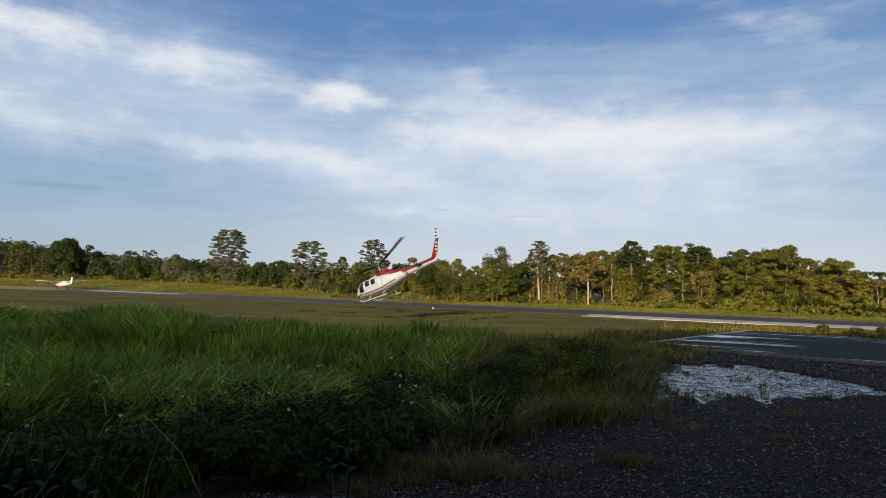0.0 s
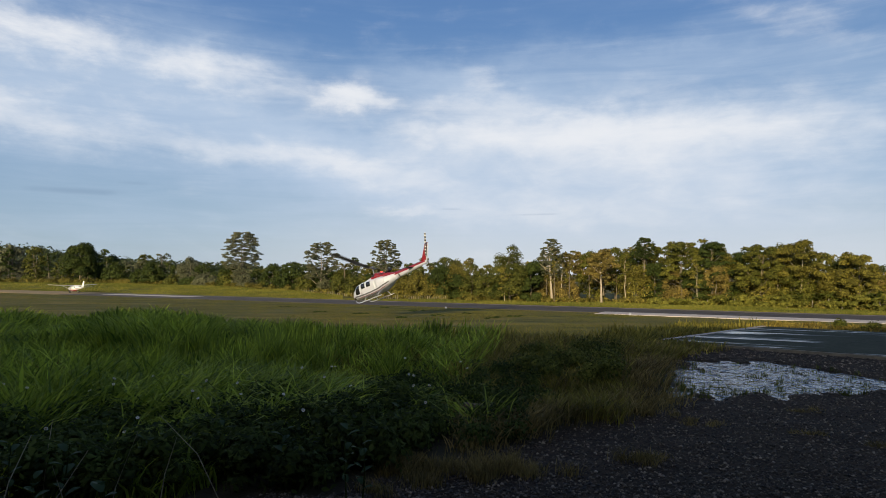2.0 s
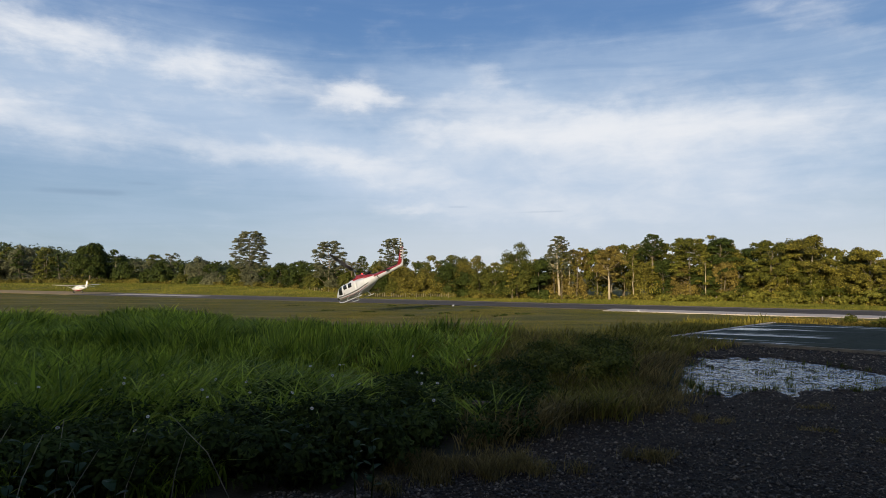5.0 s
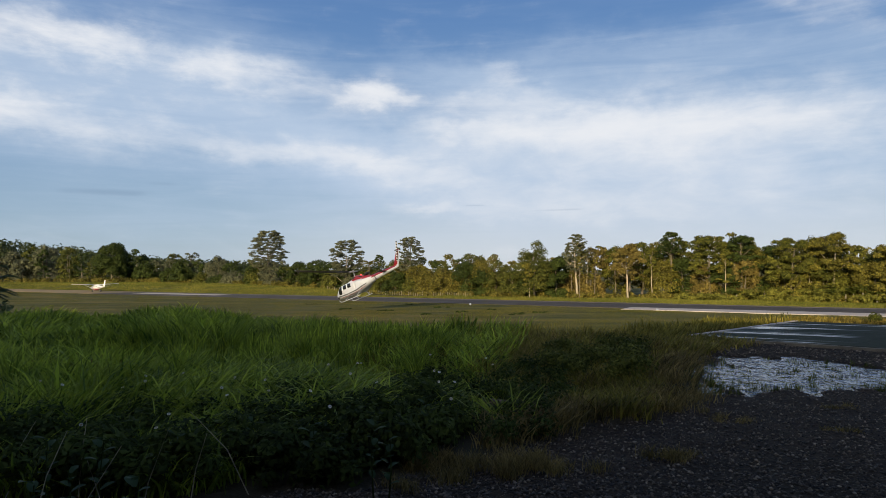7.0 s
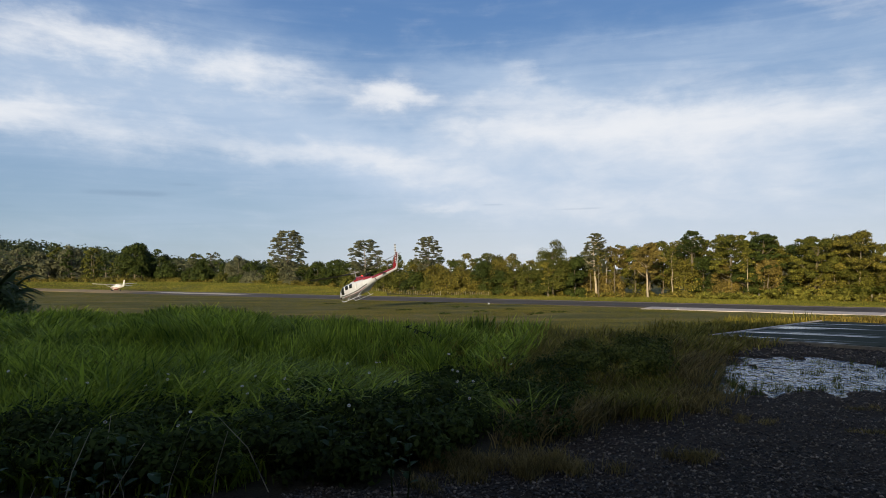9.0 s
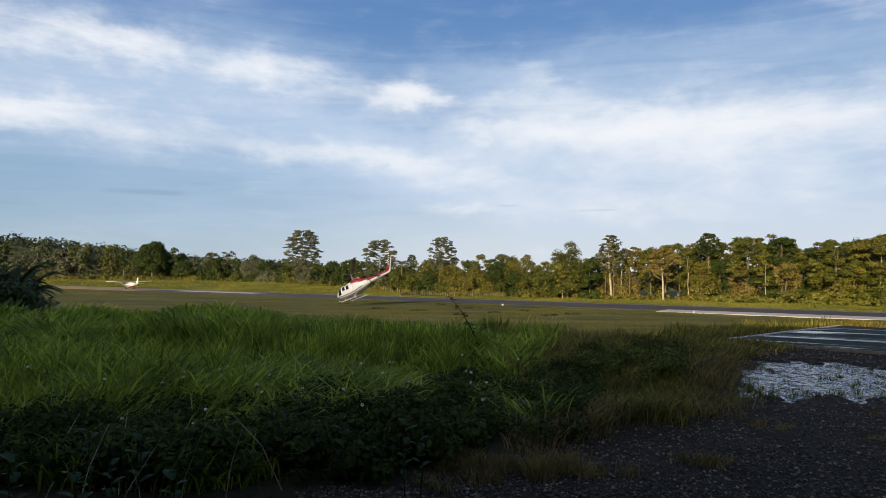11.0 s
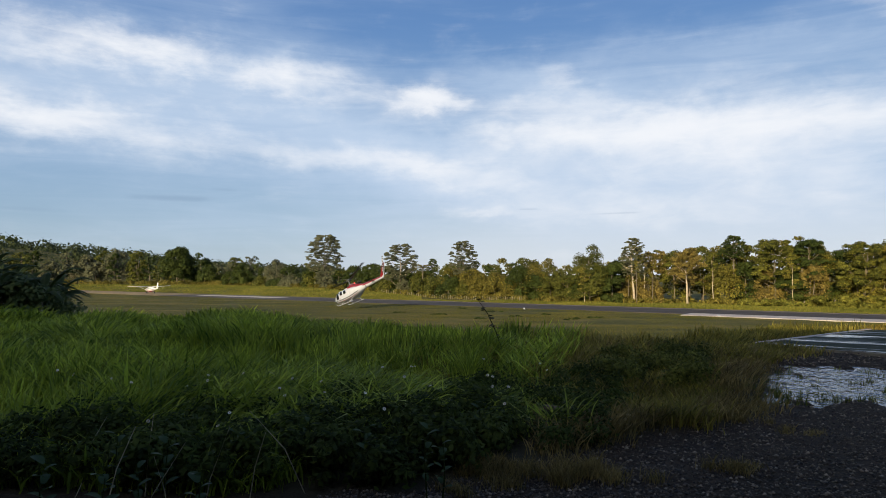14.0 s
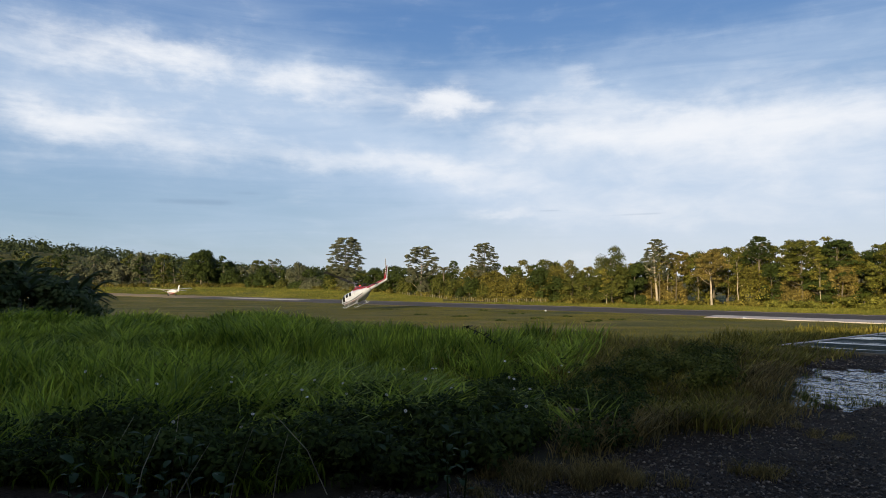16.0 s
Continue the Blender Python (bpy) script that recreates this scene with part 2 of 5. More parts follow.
def slab_material():
    """Dark mossy concrete with a few broad films of standing rain."""
    m, k, b = material("wet_dark_concrete")
    co = k.n.new("ShaderNodeNewGeometry").outputs["Position"]
    turn = k.n.new("ShaderNodeVectorRotate")
    turn.inputs["Angle"].default_value = radians(27)
    k.put(co, turn.inputs["Vector"])
    along = turn.outputs[0]
    v = k.math("ADD", k.math("MULTIPLY", k.noise(co, 0.5, 6), 0.5), k.math("MULTIPLY", k.noise(co, 9, 5), 0.5))
    film = k.noise(k.stretch(along, 0.16, 1.5, 1), 1.0, 4, 0.55, 0.7)
    broad = k.noise(co, 0.22, 3)
    wet = k.span(k.math("ADD", film, k.math("MULTIPLY", k.math("SUBTRACT", broad, 0.5), 0.5)), 0.52, 0.66)
    col = k.ramp(v, (0.3, (0.025, 0.032, 0.020)), (0.7, (0.062, 0.068, 0.046)))
    k.put(k.mix(k.math("MULTIPLY", wet, 0.5), col, (0.014, 0.016, 0.015, 1)), b.inputs["Base Color"])
    k.put(k.math("SUBTRACT", 0.85, k.math("MULTIPLY", wet, 0.72)), b.inputs["Roughness"])
    k.put(k.math("ADD", 0.05, k.math("MULTIPLY", wet, 0.6)), b.inputs["Specular IOR Level"])
    bumped(k, b, v, 0.15, 0.008)
    return m


def water_material():
    m, k, b = material("puddle_water")
    co = k.n.new("ShaderNodeTexCoord").outputs["Object"]
    w = k.math("ADD", k.noise(k.stretch(co, 1.1, 0.9, 1), 3.2, 2, 0.5, 0.6), k.math("MULTIPLY", k.noise(k.stretch(co, 1.3, 0.9, 1), 8.0, 2), 0.35))
    b.inputs["Base Color"].default_value = (0.030, 0.033, 0.034, 1)
    b.inputs["Roughness"].default_value, b.inputs["IOR"].default_value = 0.02, 1.52
    b.inputs["Specular IOR Level"].default_value = 1.0
    bumped(k, b, w, 1.0, 0.085)
    return m


def glass_dark(name, color=(0.01, 0.012, 0.015), rough=0.06):
    m, k, b = material(name)
    b.inputs["Base Color"].default_value = (*color, 1)
    b.inputs["Roughness"].default_value = rough
    b.inputs["Coat Weight"].default_value = 0.5
    return m


M_GROUND = ground_material()
M_LUSH = leafy("lush_grass", (0.034, 0.074, 0.007), (0.45, 0.54, 0.058), 0.5, 0.45, scale=0.9, gloss=0.18)
M_DRY = leafy("dry_grass", (0.040, 0.034, 0.010), (0.36, 0.27, 0.095), scale=0.5)
M_OLIVE = leafy("olive_grass", (0.042, 0.050, 0.008), (0.38, 0.32, 0.062), scale=0.5)
M_GOLD = leafy("golden_grass", (0.07, 0.055, 0.010), (0.36, 0.28, 0.060), scale=0.5)
M_THICKET = leafy("sunny_thicket_leaf", (0.055, 0.062, 0.010), (0.31, 0.30, 0.058), scale=0.3, through_light=0.2)
M_WEED = leafy("weed_leaf", (0.006, 0.014, 0.003), (0.092, 0.124, 0.024), 0.7, scale=1.6, gloss=0.10)
M_SHRUB = leafy("shrub_leaf", (0.016, 0.026, 0.006), (0.185, 0.20, 0.040), 0.7, scale=1.2, gloss=0.08)
M_PALE_LEAF = leafy("pale_weed_leaf", (0.03, 0.055, 0.020), (0.085, 0.125, 0.050))
M_PETAL = plain("white_petal", (0.78, 0.78, 0.74), 0.6)
M_YOLK = plain("flower_centre", (0.55, 0.33, 0.03), 0.7)
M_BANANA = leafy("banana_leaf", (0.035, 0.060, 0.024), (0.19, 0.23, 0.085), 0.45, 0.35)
LEAVES = [leafy("leaves_olive", (0.040, 0.044, 0.008), (0.28, 0.235, 0.050), scale=0.12, through_light=0.2),
          leafy("leaves_green", (0.026, 0.038, 0.007), (0.19, 0.19, 0.040), scale=0.12, through_light=0.2),
          leafy("leaves_deep", (0.020, 0.034, 0.008), (0.088, 0.11, 0.024), scale=0.12, through_light=0.2),
          leafy("leaves_dry", (0.075, 0.062, 0.016), (0.37, 0.285, 0.080), scale=0.12, through_light=0.2),
          leafy("leaves_grey", (0.060, 0.070, 0.040), (0.19, 0.19, 0.105), scale=0.12, through_light=0.2),
          # copies of olive and green with sunlight put into the colour, right-hand wood
          leafy("leaves_sunlit_olive", (0.028, 0.032, 0.006), (0.345, 0.30, 0.056), scale=0.12, through_light=0.2),
          leafy("leaves_sunlit_green", (0.018, 0.028, 0.005), (0.25, 0.24, 0.042), scale=0.12, through_light=0.2)]
M_HILL = leafy("far_woods", (0.030, 0.044, 0.022), (0.10, 0.12, 0.05), scale=0.02)
M_BARK = bark("grey_bark", (0.10, 0.08, 0.055), (0.26, 0.22, 0.16))
M_PALE_BARK = bark("pale_bark", (0.28, 0.23, 0.16), (0.55, 0.47, 0.35))
M_RUNWAY = pavement("runway_asphalt", (0.050, 0.044, 0.038), (0.12, 0.105, 0.092), 0.48, 0.70, 0.03, 0.6, 0.9, 0.5)
M_APRON = pavement("pale_wet_concrete", (0.42, 0.37, 0.32), (0.58, 0.52, 0.46), 0.50, 0.75, 0.05, 0.4, 0.75, 0.4)
M_EDGE = pavement("pale_worn_asphalt", (0.11, 0.10, 0.09), (0.20, 0.18, 0.16), 0.5, 0.75, 0.03, 0.6, 0.9, 0.5)
M_DIRT = pavement("sandy_dirt", (0.20, 0.14, 0.075), (0.36, 0.27, 0.15), 0.6, 0.85, 0.02, 0.3, 0.95, 0.8)
M_SLAB = slab_material()
M_WATER = water_material()
# white greyed and blued in colour, so that it looks less sunlit
M_WHITE = plain("dimmed_white_paint", (0.45, 0.475, 0.55), 0.28, grain=0.05, scale=1.5, bump=0.0, coat=0.4)
# the aeroplane's copy, lighter because full sun is put into the colour
M_BRIGHT_WHITE = plain("sunlit_white_paint", (0.80, 0.80, 0.80), 0.3, grain=0.04, scale=1.5, bump=0.0)
M_RED = plain("dark_red_paint", (0.20, 0.012, 0.018), 0.28, grain=0.06, scale=1.5, bump=0.0, coat=0.4)
M_GREYLINE = plain("grey_trim_paint", (0.10, 0.10, 0.12), 0.35, grain=0.05, bump=0.0)
M_BLACK = plain("matt_black", (0.015, 0.015, 0.016), 0.55, grain=0.1, bump=0.0)
M_METAL = plain("grey_metal", (0.30, 0.30, 0.31), 0.4, 0.7, grain=0.1, bump=0.0)
M_BLADE = plain("dark_rotor_paint", (0.022, 0.023, 0.025), 0.4, grain=0.08, bump=0.0)
M_GLASS = glass_dark("cabin_glass")
M_WOOD = bark("weathered_post", (0.16, 0.14, 0.11), (0.36, 0.33, 0.27))
M_WALL = plain("plain_plaster", (0.42, 0.40, 0.36), 0.9, grain=0.1, scale=1.2)
M_ROOFING = plain("sheet_roof", (0.22, 0.21, 0.20), 0.6, grain=0.15)


# ---------------------------------------------------------------- mesh helpers
def part(name, bm, mat, parent=None, label="", smooth=False):
    me = bpy.data.meshes.new(name)
    bm.to_mesh(me)
    bm.free()
    return part_mesh(name, me, mat, parent, label, smooth)


def part_mesh(name, me, mat, parent=None, label="", smooth=False):
    me.materials.append(mat)
    if smooth:
        me.polygons.foreach_set("use_smooth", np.ones(len(me.polygons), bool))
    ob = new(name, me)
    if parent is not None:
        ob.parent = parent
    return tagged(ob, label) if label else ob


def mesh_from(verts, loops, sizes):
    """A mesh from arrays: points, corner indices, corners a face."""
    me = bpy.data.meshes.new("mesh")
    verts = np.asarray(verts, np.float32)
    loops, sizes = np.asarray(loops, np.int32), np.asarray(sizes, np.int32)
    me.vertices.add(len(verts))
    me.vertices.foreach_set("co", verts.ravel())
    me.loops.add(len(loops))
    me.loops.foreach_set("vertex_index", loops)
    me.polygons.add(len(sizes))
    me.polygons.foreach_set("loop_start", np.concatenate([[0], np.cumsum(sizes)[:-1]]).astype(np.int32))
    me.polygons.foreach_set("loop_total", sizes)
    me.update(calc_edges=True)
    return me


def empty(name, m=None, **tags):
    ob = new(name)
    ob.empty_display_size = 0.2
    if m is not None:
        ob.matrix_world = m
    return tagged(ob, **tags)


def add_box(bm, x0, x1, y0, y1, z0, z1, bevel=0.0):
    r = bmesh.ops.create_cube(bm, size=1.0, matrix=Matrix.LocRotScale(((x0 + x1) / 2, (y0 + y1) / 2, (z0 + z1) / 2), None, (x1 - x0, y1 - y0, z1 - z0)))
    if bevel:
        edges = list({e for v in r["verts"] for e in v.link_edges})
        bmesh.ops.bevel(bm, geom=edges, offset=bevel, segments=2, profile=0.5, affect="EDGES")


def loft(bm, rings, cap=True):
    """Skin a row of rings (lists of points, alike in number)."""
    rows = [[bm.verts.new(p) for p in ring] for ring in rings]
    n = len(rows[0])
    for a, b in zip(rows, rows[1:]):
        for i in range(n):
            bm.faces.new((a[i], a[(i + 1) % n], b[(i + 1) % n], b[i]))
    if cap:
        bm.faces.new(rows[0][::-1])
        bm.faces.new(rows[-1])
    return rows


def tube(bm, points, radii, sides=8):
    """A round tube along points."""
    points = [Vector(p) for p in points]
    if not isinstance(radii, (list, tuple)):
        radii = [radii] * len(points)
    rings = []
    for i, p in enumerate(points):
        d = (points[min(i + 1, len(points) - 1)] - points[max(i - 1, 0)]).normalized()
        side = d.cross(Vector((0, 0, 1)) if abs(d.z) < 0.9 else Vector((1, 0, 0))).normalized()
        up = side.cross(d)
        rings.append([p + (side * math.cos(a) + up * math.sin(a)) * radii[i] for a in (2 * math.pi * j / sides for j in range(sides))])
    loft(bm, rings)


# ---------------------------------------------------------------- the lie of the land
RUNWAY_Z = -4.2
RUN_U, RUN_N = np.array((-0.883, 0.469)), np.array((0.469, 0.883))


def smooth01(v):
    v = np.clip(v, 0, 1)
    return v * v * (3 - 2 * v)


def wave(x, y, s, seed):
    """Cheap smooth noise from a few crossed waves, about -1 to 1."""
    r = np.random.RandomState(seed)
    out = 0
    for i in range(7):
        a, f, p = r.uniform(0, 6.283), r.uniform(0.6, 1.9) / s, r.uniform(0, 6.283)
        out = out + np.sin((x * np.cos(a) + y * np.sin(a)) * f + p)
    return out / 3.2


def slab_uv(x, y):
    """Where a place lies along the slab's two edges, from its near left corner."""
    dx, dy = x - 5.6, y - 17.0
    det = 0.78 * 0.693 + 0.625 * 0.721
    return (dx * 0.693 - dy * 0.721) / det, (0.78 * dy + 0.625 * dx) / det


def off_slab(x, y):
    u, v = slab_uv(x, y)
    return ~((u > -0.22) & (v > -0.20) & (v < 7.3))


def shelf_edge(az):
    return np.interp(az, [-60, -31, -23, -9, 0, 11, 16, 19, 27, 36, 60], [27, 26, 22, 16.5, 13.6, 13.6, 18, 21.5, 24.5, 24.5, 26])


def puddle_depth(x, y):
    """How deep the yard is hollowed out where the rain stands, 0 to 1."""
    rim = [(3.0, 10.0), (3.7, 11.9), (4.9, 13.7), (6.4, 13.9), (7.3, 13.0), (7.6, 11.4), (7.9, 10.2), (5.6, 9.75), (3.6, 9.45)]
    inside = np.full(np.shape(x), 9.0)
    for (ax, ay), (bx, by) in zip(rim, rim[1:] + rim[:1]):
        ex, ey = bx - ax, by - ay
        inside = np.minimum(inside, ((x - ax) * ey - (y - ay) * ex) / math.hypot(ex, ey))
    inside = inside + 0.20 * wave(x, y, 0.45, 5) + 0.20 * wave(x, y, 0.15, 6) + 0.18 * wave(x, y, 0.08, 7)
    return smooth01(inside / 0.7 + 0.2)


def ground_height(x, y):
    x, y = np.asarray(x, float), np.asarray(y, float)
    d = np.hypot(x, y)
    az = np.degrees(np.arctan2(x, y))
    front = smooth01((75 - np.abs(az)) / 25)
    z = RUNWAY_Z * smooth01((d - shelf_edge(az)) / 38) * front + RUNWAY_Z * smooth01((d - 120) / 150) * (1 - front)
    z = z + 0.05 * wave(x, y, 1.6, 1) * smooth01((d - 3) / 5) * np.where(puddle_depth(x, y) > 0, 0.15, 1) * smooth01(1 - gravel_mask(x, y) * 0.8)
    z = z + 0.008 * wave(x, y, 0.15, 2) - 0.075 * puddle_depth(x, y)
    z = z + 0.10 * wave(x, y, 9, 3) * smooth01((d - 40) / 30) * (d < 95)
    z = np.where(off_slab(x, y), z, np.minimum(z, 0.0))
    nn = x * RUN_N[0] + y * RUN_N[1]
    z = z + 1.1 * smooth01((nn - 119) / 26) * smooth01((-az - 6) / 12) * front
    hill = 30 * np.exp(-((az + 47) / 17) ** 2) * smooth01((d - 420) / 250)
    hill = hill + 70 * np.exp(-((az + 55) / 14) ** 2) * smooth01((d - 900) / 500)
    return z + hill


def gravel_mask(x, y):
    """1 on the gravel yard."""
    x, y = np.asarray(x, float), np.asarray(y, float)
    edge = np.interp(x, [-8, -1.2, -0.6, 0.4, 1.4, 2.2, 3.0, 3.3, 5, 12], [4.2, 5.2, 5.7, 6.5, 7.2, 7.6, 8.6, 9.3, 14.6, 17.0])
    return smooth01((edge - y + 0.35 * wave(x, y, 0.7, 8) + 0.12 * wave(x, y, 0.2, 9)) / 0.5 + 0.5)


def build_ground():
    az = np.concatenate([np.arange(-180, -48, 4.0), np.arange(-48, 13, 0.5), np.arange(13, 40, 0.22), np.arange(40, 48, 0.5), np.arange(48, 180, 4.0)])
    rad = np.concatenate([[0.4], np.geomspace(1.5, 32, 230), np.geomspace(33, 4200, 90)])
    A, Rr = np.meshgrid(np.radians(az), rad)
    X, Y = Rr * np.sin(A), Rr * np.cos(A)
    Z = ground_height(X, Y)
    n, m = X.shape
    idx = np.arange(n * m).reshape(n, m)
    nxt = np.roll(idx, -1, axis=1)
    quads = np.stack([idx[:-1], nxt[:-1], nxt[1:], idx[1:]], -1).reshape(-1, 4)[:, ::-1]
    loops = np.concatenate([quads.ravel(), idx[0]])
    sizes = np.concatenate([np.full(len(quads), 4), [m]])
    me = mesh_from(np.stack([X, Y, Z], -1).reshape(-1, 3), loops, sizes)
    x, y = X.ravel(), Y.ravel()
    g = me.attributes.new("gravel", "FLOAT", "POINT")
    g.data.foreach_set("value", gravel_mask(x, y).astype(np.float32))
    f = me.attributes.new("field", "FLOAT", "POINT")
    d, a = np.hypot(x, y), np.degrees(np.arctan2(x, y))
    f.data.foreach_set("value", smooth01((d - shelf_edge(a) - 4) / 8).astype(np.float32))
    ob = part_mesh("ground", me, M_GROUND, smooth=True)
    tagged(ob, "gravel yard, soil and mown grass field falling to an airstrip", "ground", kind="structure")


build_ground()


def strip(name, s0, s1, n0, n1, z, mat, label, category, wob=0.0, seed=0):
    """A long paved strip along the runway's line, with slightly ragged edges."""
    s = np.linspace(s0, s1, 90)
    e0 = n0 + wob * wave(s, s * 0, 9, seed)
    e1 = n1 + wob * wave(s, s * 0, 9, seed + 1)
    bm = bmesh.new()
    rings = []
    for a, b, c in zip(s, e0, e1):
        p, q = RUN_U * a + RUN_N * b, RUN_U * a + RUN_N * c
        rings.append([(*p, z - 0.5), (*q, z - 0.5), (*q, z), (*p, z)])
    loft(bm, rings)
    bmesh.ops.recalc_face_normals(bm, faces=bm.faces)
    return tagged(part(name, bm, mat), label, category, kind="structure")


strip("runway", -260, 176, 100.5, 116.5, RUNWAY_Z + 0.06, M_RUNWAY, "long dark wet asphalt airstrip with patchy worn surface", "runway", 0.25, 20)
strip("apron", -260, 27, 97.0, 103.0, RUNWAY_Z + 0.075, M_APRON, "pale wet concrete strip beside the runway", "pavement", 0.2, 24)
strip("pavement", 132, 167, 107.0, 112.0, RUNWAY_Z + 0.075, M_APRON, "pale wet repaired patch on the airstrip", "pavement", 0.3, 28)
strip("runway_end", 170, 560, 101.0, 117.5, RUNWAY_Z + 0.05, M_DIRT, "sandy unpaved end of the airstrip", "runway", 0.8, 36)
strip("runway_edge", -260, 172, 114.4, 116.2, RUNWAY_Z + 0.085, M_EDGE, "paler worn asphalt along the far side of the airstrip", "runway", 0.3, 32)


# ---------------------------------------------------------------- the helicopter
def hull_ring(stations, x, th, grow=0.0):
    """A point of a lofted body: x along it, th round it (0 at its left side, 90 on top)."""
    st = np.array(stations)[np.argsort([s[0] for s in stations])]
    zc, w, h, e = (np.interp(x, st[:, 0], st[:, i]) for i in range(1, 5))
    c, s = math.cos(radians(th)), math.sin(radians(th))
    return (x, math.copysign(abs(c) ** (2 / e), c) * (w + grow), zc + math.copysign(abs(s) ** (2 / e), s) * (h + grow))


def hull_mesh(stations, xs, sides=28):
    bm = bmesh.new()
    loft(bm, [[hull_ring(stations, x, 360 * i / sides) for i in range(sides)] for x in xs])
    bmesh.ops.recalc_face_normals(bm, faces=bm.faces)
    return bm


def hull_patch(stations, x0, x1, t0, t1, lift, nx=6, nt=6, slant=0.0, round_off=0.0):
    """A panel that follows the body, its edges dropping to the body's skin."""
    bm = bmesh.new()

    def at(u, v, g):
        a, b = u, v
        if round_off:
            a = u + round_off * (0.5 - u) * (2 * v - 1) ** 4
            b = v + round_off * (0.5 - v) * (2 * u - 1) ** 4
        th = t0 + (t1 - t0) * b
        return bm.verts.new(hull_ring(stations, x0 + (x1 - x0) * a + slant * b, th, g))

    g = [[at(i / nx, j / nt, lift) for j in range(nt + 1)] for i in range(nx + 1)]
    low = {}
    for i in range(nx + 1):
        for j in range(nt + 1):
            if i in (0, nx) or j in (0, nt):
                low[i, j] = at(i / nx, j / nt, -0.03)
    for i in range(nx):
        for j in range(nt):
            bm.faces.new((g[i][j], g[i + 1][j], g[i + 1][j + 1], g[i][j + 1]))
    rim = [(i, 0) for i in range(nx)] + [(nx, j) for j in range(nt)] + [(i, nt) for i in range(nx, 0, -1)] + [(0, j) for j in range(nt, 0, -1)]
    for a, b in zip(rim, rim[1:] + rim[:1]):
        bm.faces.new((g[a[0]][a[1]], low[a], low[b], g[b[0]][b[1]]))
    bmesh.ops.recalc_face_normals(bm, faces=bm.faces)
    return bm


def wing_mesh(sections, n=14):
    """A wing through sections (centre x, y, z, chord, thickness, turn about the span: 'y' or 'z')."""
    bm = bmesh.new()
    rings = []
    for x, y, z, chord, thick, axis in sections:
        ring = []
        for i in range(n):
            a = 2 * math.pi * i / n
            c, s = math.cos(a), math.sin(a)
            along, up = chord * 0.5 * c, thick * 0.5 * s * (0.65 + 0.35 * c)
            ring.append((x + along, y, z + up) if axis == "y" else (x + along, y + up, z))
        rings.append(ring)
    loft(bm, rings)
    bmesh.ops.recalc_face_normals(bm, faces=bm.faces)
    return bm


def build_helicopter():
    H = empty("helicopter", label="white and dark red utility helicopter hovering nose-down over grass", category="helicopter")
    cabin = [(4.02, 1.10, 0.16, 0.14, 2.2), (3.92, 1.12, 0.48, 0.36, 2.3), (3.7, 1.16, 0.78, 0.54, 2.5), (3.3, 1.28, 1.04, 0.74, 2.7), (2.8, 1.44, 1.20, 0.90, 3.0),
             (2.3, 1.50, 1.27, 0.98, 3.8), (1.6, 1.52, 1.32, 1.0, 4.4), (0.2, 1.52, 1.34, 0.98, 4.4), (-1.0, 1.54, 1.33, 0.94, 4.0),
             (-1.8, 1.62, 1.16, 0.82, 3.0), (-2.6, 1.74, 0.82, 0.66, 2.6), (-3.4, 1.86, 0.52, 0.50, 2.2), (-3.8, 1.90, 0.44, 0.45, 2.0)]
    xs = [4.02, 3.97, 3.92, 3.8, 3.7, 3.5, 3.3, 3.05, 2.8, 2.55, 2.3, 1.95, 1.6, 0.9, 0.2, -0.4, -1.0, -1.4, -1.8, -2.2, -2.6, -3.0, -3.4, -3.8]
    body = part("fuselage", hull_mesh(cabin, xs, 36), M_WHITE, H, "white painted fuselage", True)
    # glazing: windscreens, chin windows, door windows on both sides
    for side in (0, 1):
        def th(a, side=side):
            return a if side == 0 else 180 - a
        part("windscreen", hull_patch(cabin, 2.75, 3.62, th(38), th(84), 0.012, 6, 6, 0.0, 0.12), M_GLASS, body, "dark glass windscreen", True)
        part("chin_window", hull_patch(cabin, 3.2, 3.72, th(-50), th(-14), 0.012, 5, 5, 0.0, 0.2), M_GLASS, body, "dark glass chin window", True)
        door = part("front_door", hull_patch(cabin, 1.86, 2.92, th(-48), th(52), 0.012, 8, 10, -0.12, 0.06), M_WHITE, H, "white crew door", True)
        part("window", hull_patch(cabin, 2.05, 2.80, th(-8), th(38), 0.022, 6, 8, -0.1, 0.03), M_GLASS, door, "dark glass door window", True)
        slide = part("sliding_door", hull_patch(cabin, -0.72, 1.78, th(-50), th(54), 0.014, 10, 10, 0.0, 0.05), M_WHITE, H, "white sliding cabin door", True)
        for x0, x1 in ((0.98, 1.64), (0.02, 0.70)):
            part("window", hull_patch(cabin, x0, x1, th(1), th(34), 0.026, 5, 8, 0.0, 0.02), M_GLASS, slide, "dark square cabin window", True)
        part("door_handle", hull_patch(cabin, 1.66, 1.74, th(-12), th(-4), 0.04, 2, 2), M_GREYLINE, slide)
        part("trim_stripe", hull_patch(cabin, -2.6, 3.3, th(-26), th(-15), 0.028, 24, 2), M_GREYLINE, body, "grey waist stripe", True)
        part("trim_stripe", hull_patch(cabin, -2.3, 2.6, th(-46), th(-42), 0.028, 20, 2), M_RED, body, "thin red stripe", True)
        part("engine_panel", hull_patch(cabin, -2.1, -0.86, th(-20), th(40), 0.010, 6, 6, 0.0, 0.3), M_WHITE, body, "white access panel", True)
    part("nose_cap", hull_patch(cabin, 3.78, 4.0, -60, 240, 0.010, 3, 20), M_GREYLINE, body, "dark nose cap", True)
    bm = bmesh.new()
    tube(bm, [(1.2, 0.9, 0.55), (0.6, 0.95, 0.42), (-0.9, 0.95, 0.42), (-1.3, 0.9, 0.55)], 0.06, 8)
